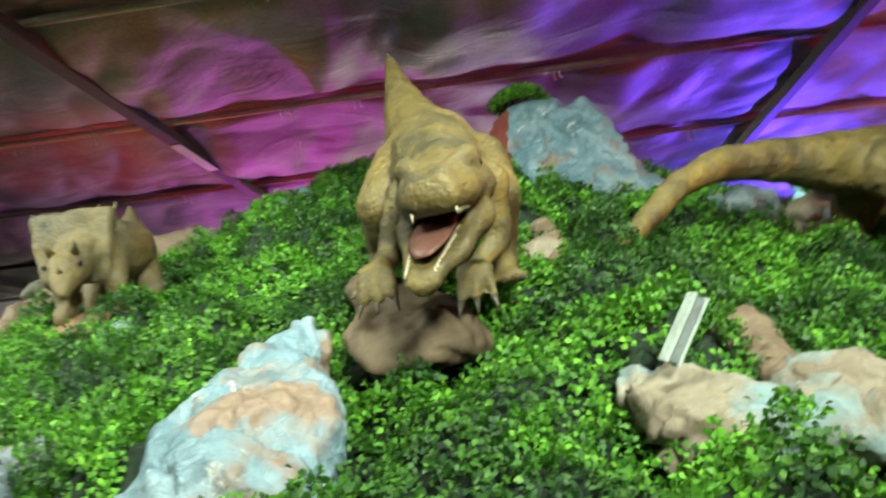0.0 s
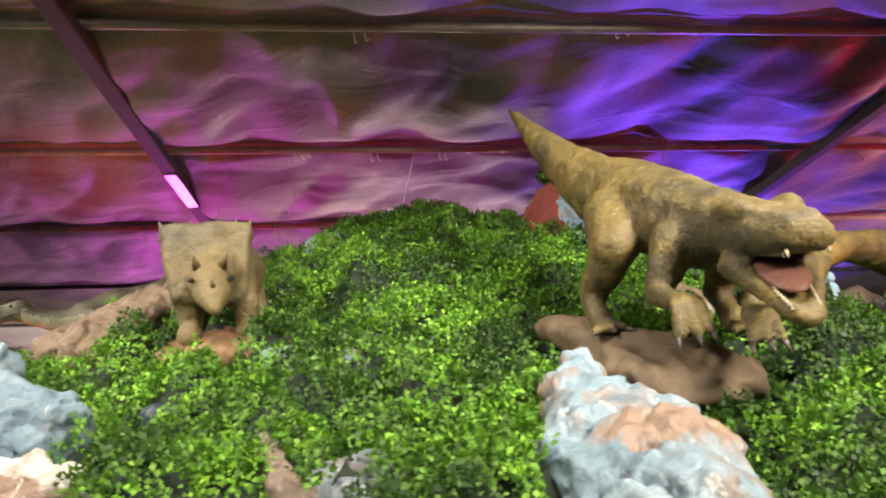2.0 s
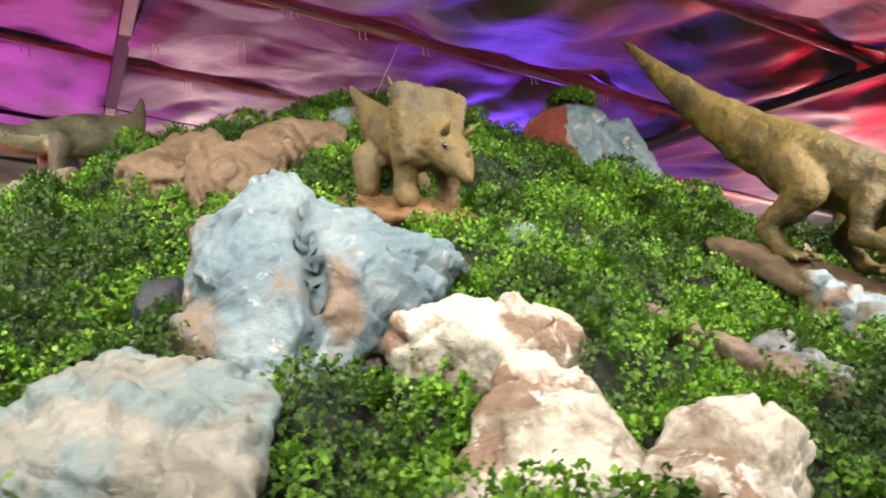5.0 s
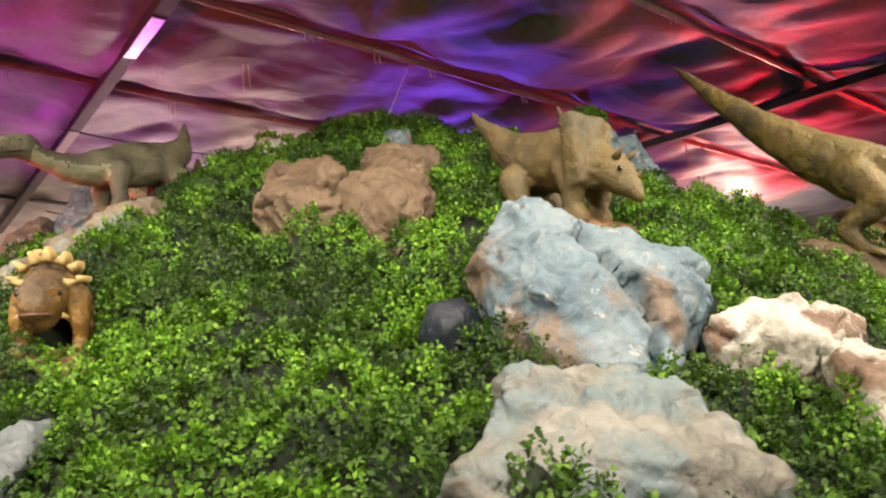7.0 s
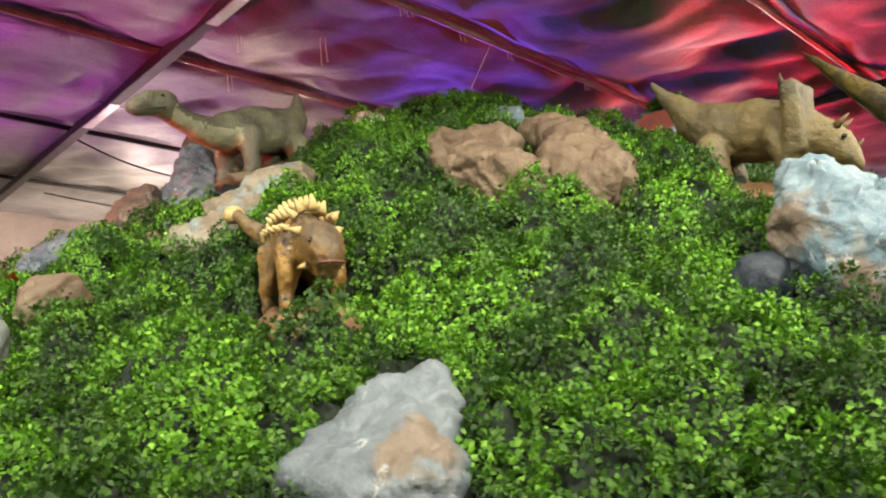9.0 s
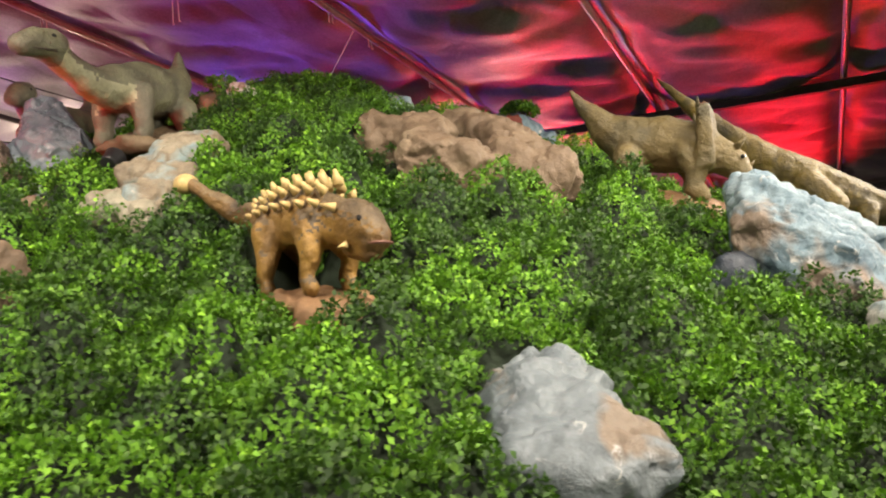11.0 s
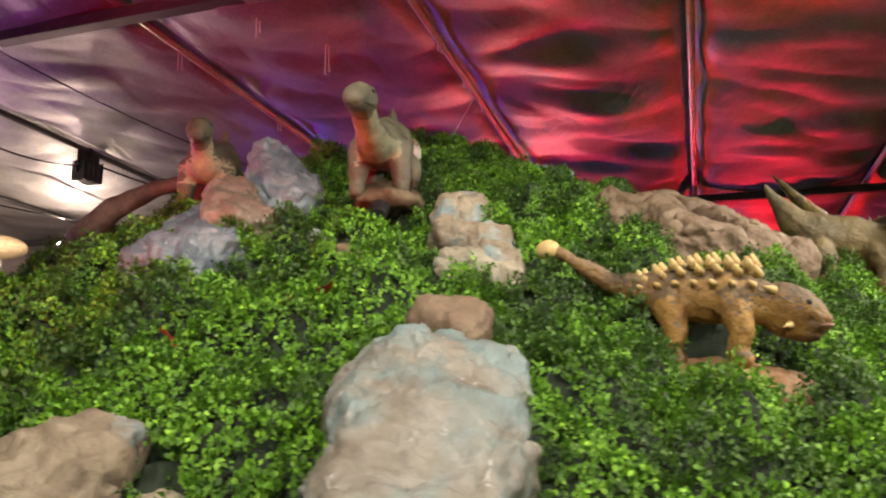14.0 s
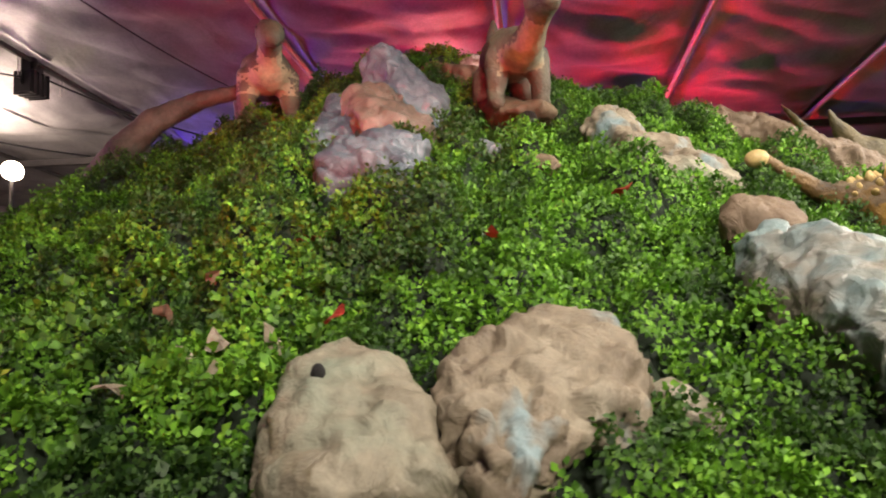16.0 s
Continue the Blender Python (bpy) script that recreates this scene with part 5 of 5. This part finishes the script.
for k, (x, y, d) in enumerate(((-3.75, 8.03, 0.10), (-3.55, 8.03, 0.12), (-2.95, 8.03, 0.12), (-1.02, 8.03, 0.09), (-0.94, 8.03, 0.09), (-0.31, 8.03, 0.12), (0.33, 8.03, 0.10), (1.56, 8.03, 0.10), (2.5, 8.03, 0.14), (4.5, 8.03, 0.16),
                               (-3.1, 10.3, 0.16), (-1.5, 10.3, 0.22), (0.15, 10.3, 0.10), (-1.95, 9.2, 0.30), (-1.2, 9.0, 0.26), (3.2, 10.3, 0.15), (0.2, 13.2, 0.25), (1.4, 6.0, 0.08), (-0.4, 6.0, 0.10), (0.9, 13.2, 0.2))):
    tie(x, y, d, k + 5)
bm = bmesh.new()
pipe(bm, (0.10, 8.03, roof_z(0.1, 8) - 0.02), (-0.08, 8.25, 3.72), 0.003, 6)
tagged(part("hanging_wire", bm, WIRE), "thin pale wire running from the purlin to the mound", "wire")

# pale strips added on the near rafter in place of its bright reflections
RAFTER_GLEAM = mottled("bright_gleam_steel", [(0.3, (0.5, 0.49, 0.5)), (0.7, (0.68, 0.67, 0.68))], 6, 50, 0.3, metal=0.7, relief=0.1)
for y0, y1 in ((8.25, 9.15), (11.6, 12.6)):
    x = -2.2
    tagged(bar("rafter_gleam", (x, y0, roof_z(x, 0) - 0.147), (x, y1, roof_z(x, 0) - 0.147), 0.11, 0.012, RAFTER_GLEAM, 0.002), "pale steel strip standing in for the reflection under the rafter", "plate", "rafter plates", kind="structure")


def rig_lamp(x, y, z):
    """A black stage lamp clamped under the dark beam."""
    root = new("stage_lamp")
    root.location = (x, y, z)
    for name, size, at in (("housing", (0.30, 0.22, 0.24), (0, 0, -0.22)), ("yoke", (0.36, 0.03, 0.30), (0, 0, -0.10)), ("clamp", (0.08, 0.08, 0.14), (0, 0, 0.02))):
        bm = bmesh.new()
        bmesh.ops.create_cube(bm, size=1.0)
        bmesh.ops.scale(bm, vec=size, verts=bm.verts)
        bmesh.ops.bevel(bm, geom=bm.edges[:], offset=0.012, segments=2, affect="EDGES")
        bmesh.ops.translate(bm, vec=at, verts=bm.verts)
        part(name, bm, BLACK, root)
    for k in range(4):
        bm = bmesh.new()
        bmesh.ops.create_cube(bm, size=1.0)
        bmesh.ops.scale(bm, vec=(0.02, 0.24, 0.26), verts=bm.verts)
        bmesh.ops.translate(bm, vec=(-0.12 + 0.08 * k, 0, -0.22), verts=bm.verts)
        part("cooling_fin", bm, BLACK, root)
    tagged(root, "black ribbed stage lamp clamped under the dark beam", "stage lamp", "rigged lamps")


rig_lamp(0.42, 13.2, roof_z(0.42, 0) - 0.05)

# lit floodlight behind the mound
WARM = bpy.data.materials.new("lit_floodlight_glass")
WARM.use_nodes = True
WARM.node_tree.nodes["Principled BSDF"].inputs["Emission Color"].default_value = (1.0, 0.84, 0.66, 1)
WARM.node_tree.nodes["Principled BSDF"].inputs["Emission Strength"].default_value = 90.0
root = new("floodlight")
root.location = (0.40, 13.42, 3.00)
root.rotation_euler = (0, radians(80), radians(224))
bm = bmesh.new()
bmesh.ops.create_cone(bm, cap_ends=True, segments=24, radius1=0.05, radius2=0.085, depth=0.12)
part("housing", bm, BLACK, root)
bm = bmesh.new()
bmesh.ops.create_uvsphere(bm, u_segments=20, v_segments=8, radius=0.11, matrix=Matrix.Translation((0, 0, 0.07)) @ Matrix.Diagonal((1, 1, 0.6, 1)))
part("glass", bm, WARM, root, "glaring white glass")
bm = bmesh.new()
pipe(bm, (0.10, 0, 0), (3.0, 0, -0.4), 0.02, 8)
part("pole", bm, BLACK, root)
tagged(root, "glaring white floodlight behind the mound", "floodlight")


def cable(a, b, sag, r=0.012):
    bm = bmesh.new()
    tube(bm, [Vector(a).lerp(Vector(b), k / 18) - Vector((0, 0, sag * 4 * (k / 18) * (1 - k / 18))) for k in range(19)], r, 6)
    tagged(part("cable", bm, BLACK), "black cable sagging under the roof", "cable", "roof cables")


cable((-2.2, 13.2, 4.35), (0.4, 13.2, 4.05), 0.25)
cable((0.4, 13.2, 4.1), (4.0, 11.6, 3.85), 0.15)
cable((-1.8, 16.2, 4.25), (3.0, 14.2, 3.7), 0.20)
cable((-2.4, 11.8, 4.4), (1.6, 11.2, 4.05), 0.10, 0.008)

# giant pale mushroom lamp far behind
root = new("mushroom")
root.location = (2.05, 16.7, 0.0)
bm = bmesh.new()
bmesh.ops.create_uvsphere(bm, u_segments=28, v_segments=12, radius=0.5, matrix=Matrix.Translation((0, 0, 3.42)) @ Matrix.Diagonal((1, 1, 0.42, 1)))
part("cap", bm, plain("cream_painted_cap", (0.62, 0.5, 0.32), 0.5), root, "cream domed cap")
bm = bmesh.new()
bmesh.ops.create_cone(bm, cap_ends=True, segments=20, radius1=0.22, radius2=0.13, depth=3.4, matrix=Matrix.Translation((0, 0, 1.7)))
part("stem", bm, plain("white_painted_stem", (0.72, 0.70, 0.66), 0.5), root)
tagged(root, "giant cream mushroom standing behind the mound", "mushroom")

# great tail of a dinosaur beyond the ridge
statue("tail_of_dinosaur", [[(-1.9, 11.2, 1.7, 0.16), (-2.15, 10.72, 2.42, 0.13), (-2.15, 10.55, 2.62, 0.115), (-2.06, 10.38, 2.83, 0.095), (-1.93, 10.10, 3.0, 0.07), (-1.78, 9.85, 3.09, 0.055), (-1.6, 9.6, 3.12, 0.03)]],
       0.022, [hide_material("dark_grey_brown_hide", (0.05, 0.04, 0.03), (0.10, 0.08, 0.06), (0.16, 0.13, 0.10), 6)], "thick grey-brown dinosaur tail rising behind the ridge")

# pale cloth screen on the far side of the hall
SCREEN = mottled("pale_cloth_screen", [(0.3, (0.45, 0.42, 0.42)), (0.7, (0.60, 0.57, 0.57))], 1.2, 40, 0.75, relief=0.1)
bm = bmesh.new()
top, low = [], []
for k in range(90):
    x = 3.4 + 7.6 * k / 89
    y = 10.6 + 0.06 * math.sin(k * 0.9) + 0.04 * math.sin(k * 2.3)
    top.append(bm.verts.new((x, y, 2.25 + 0.05 * math.sin(k * 0.35))))
    low.append(bm.verts.new((x, y + 0.02, 0.0)))
for k in range(89):
    bm.faces.new((low[k], low[k + 1], top[k + 1], top[k])).smooth = True
bmesh.ops.solidify(bm, geom=bm.faces[:], thickness=0.02)
tagged(part("cloth_screen", bm, SCREEN), "pale draped cloth screen behind the mound", "screen")

# small glowing bluish figure beyond the cone rock
bm = bmesh.new()
add_ball(bm, (0, 0, 0.10), (0.045, 0.04, 0.07), 2)
add_ball(bm, (0, 0, 0.20), (0.035, 0.035, 0.04), 2)
bmesh.ops.create_cone(bm, cap_ends=True, segments=14, radius1=0.06, radius2=0.035, depth=0.12, matrix=Matrix.Translation((0, 0, 0.03)))
ob = part("ornament", bm, plain("pale_blue_glaze", (0.35, 0.62, 0.72), 0.2))
ob.location = (2.68, 6.32, mound(2.68, 6.32) + 0.02)
tagged(ob, "small pale blue ornament standing on the far slope", "ornament")


# ---- the leaf cover, last ----
leaves("leaf_cover", 150000, 11, (0.015, 0.027), 7)
leaves("broad_leaves", 420, 23, (0.03, 0.052), 6, (-5.6, -4.5, 8.3, 9.6), "broader loose green leaves among the dry ones")


def tuft(name, center, radius, count, seed, label):
    """A clump of the same leaves on top of a rock."""
    rng = np.random.default_rng(seed)
    d = rng.normal(0, 1, (count, 3))
    d[:, 2] = np.abs(d[:, 2])
    d /= np.linalg.norm(d, axis=1)[:, None]
    base = np.array(center) + d * np.array(radius) * rng.uniform(0.6, 1.0, count)[:, None]
    way = d + rng.normal(0, 0.6, (count, 3))
    way /= np.linalg.norm(way, axis=1)[:, None]
    cross = np.cross(way, rng.normal(0, 1, (count, 3)))
    cross /= np.linalg.norm(cross, axis=1)[:, None]
    ln = rng.uniform(0.018, 0.032, count)[:, None]
    mid = base + way * ln * 0.55
    v = np.stack([base, mid + cross * ln * 0.38, base + way * ln, mid - cross * ln * 0.38], 1).reshape(-1, 3)
    me = bpy.data.meshes.new(name)
    me.from_pydata(v, [], np.arange(count * 4).reshape(-1, 4))
    me.materials.append(LEAF)
    return tagged(new(name, me), label, "leaves", kind="stuff")


tuft("leaf_tuft", (1.13, 6.83, 3.40), (0.22, 0.20, 0.14), 2600, 5, "clump of green plastic leaves crowning the rock cone")
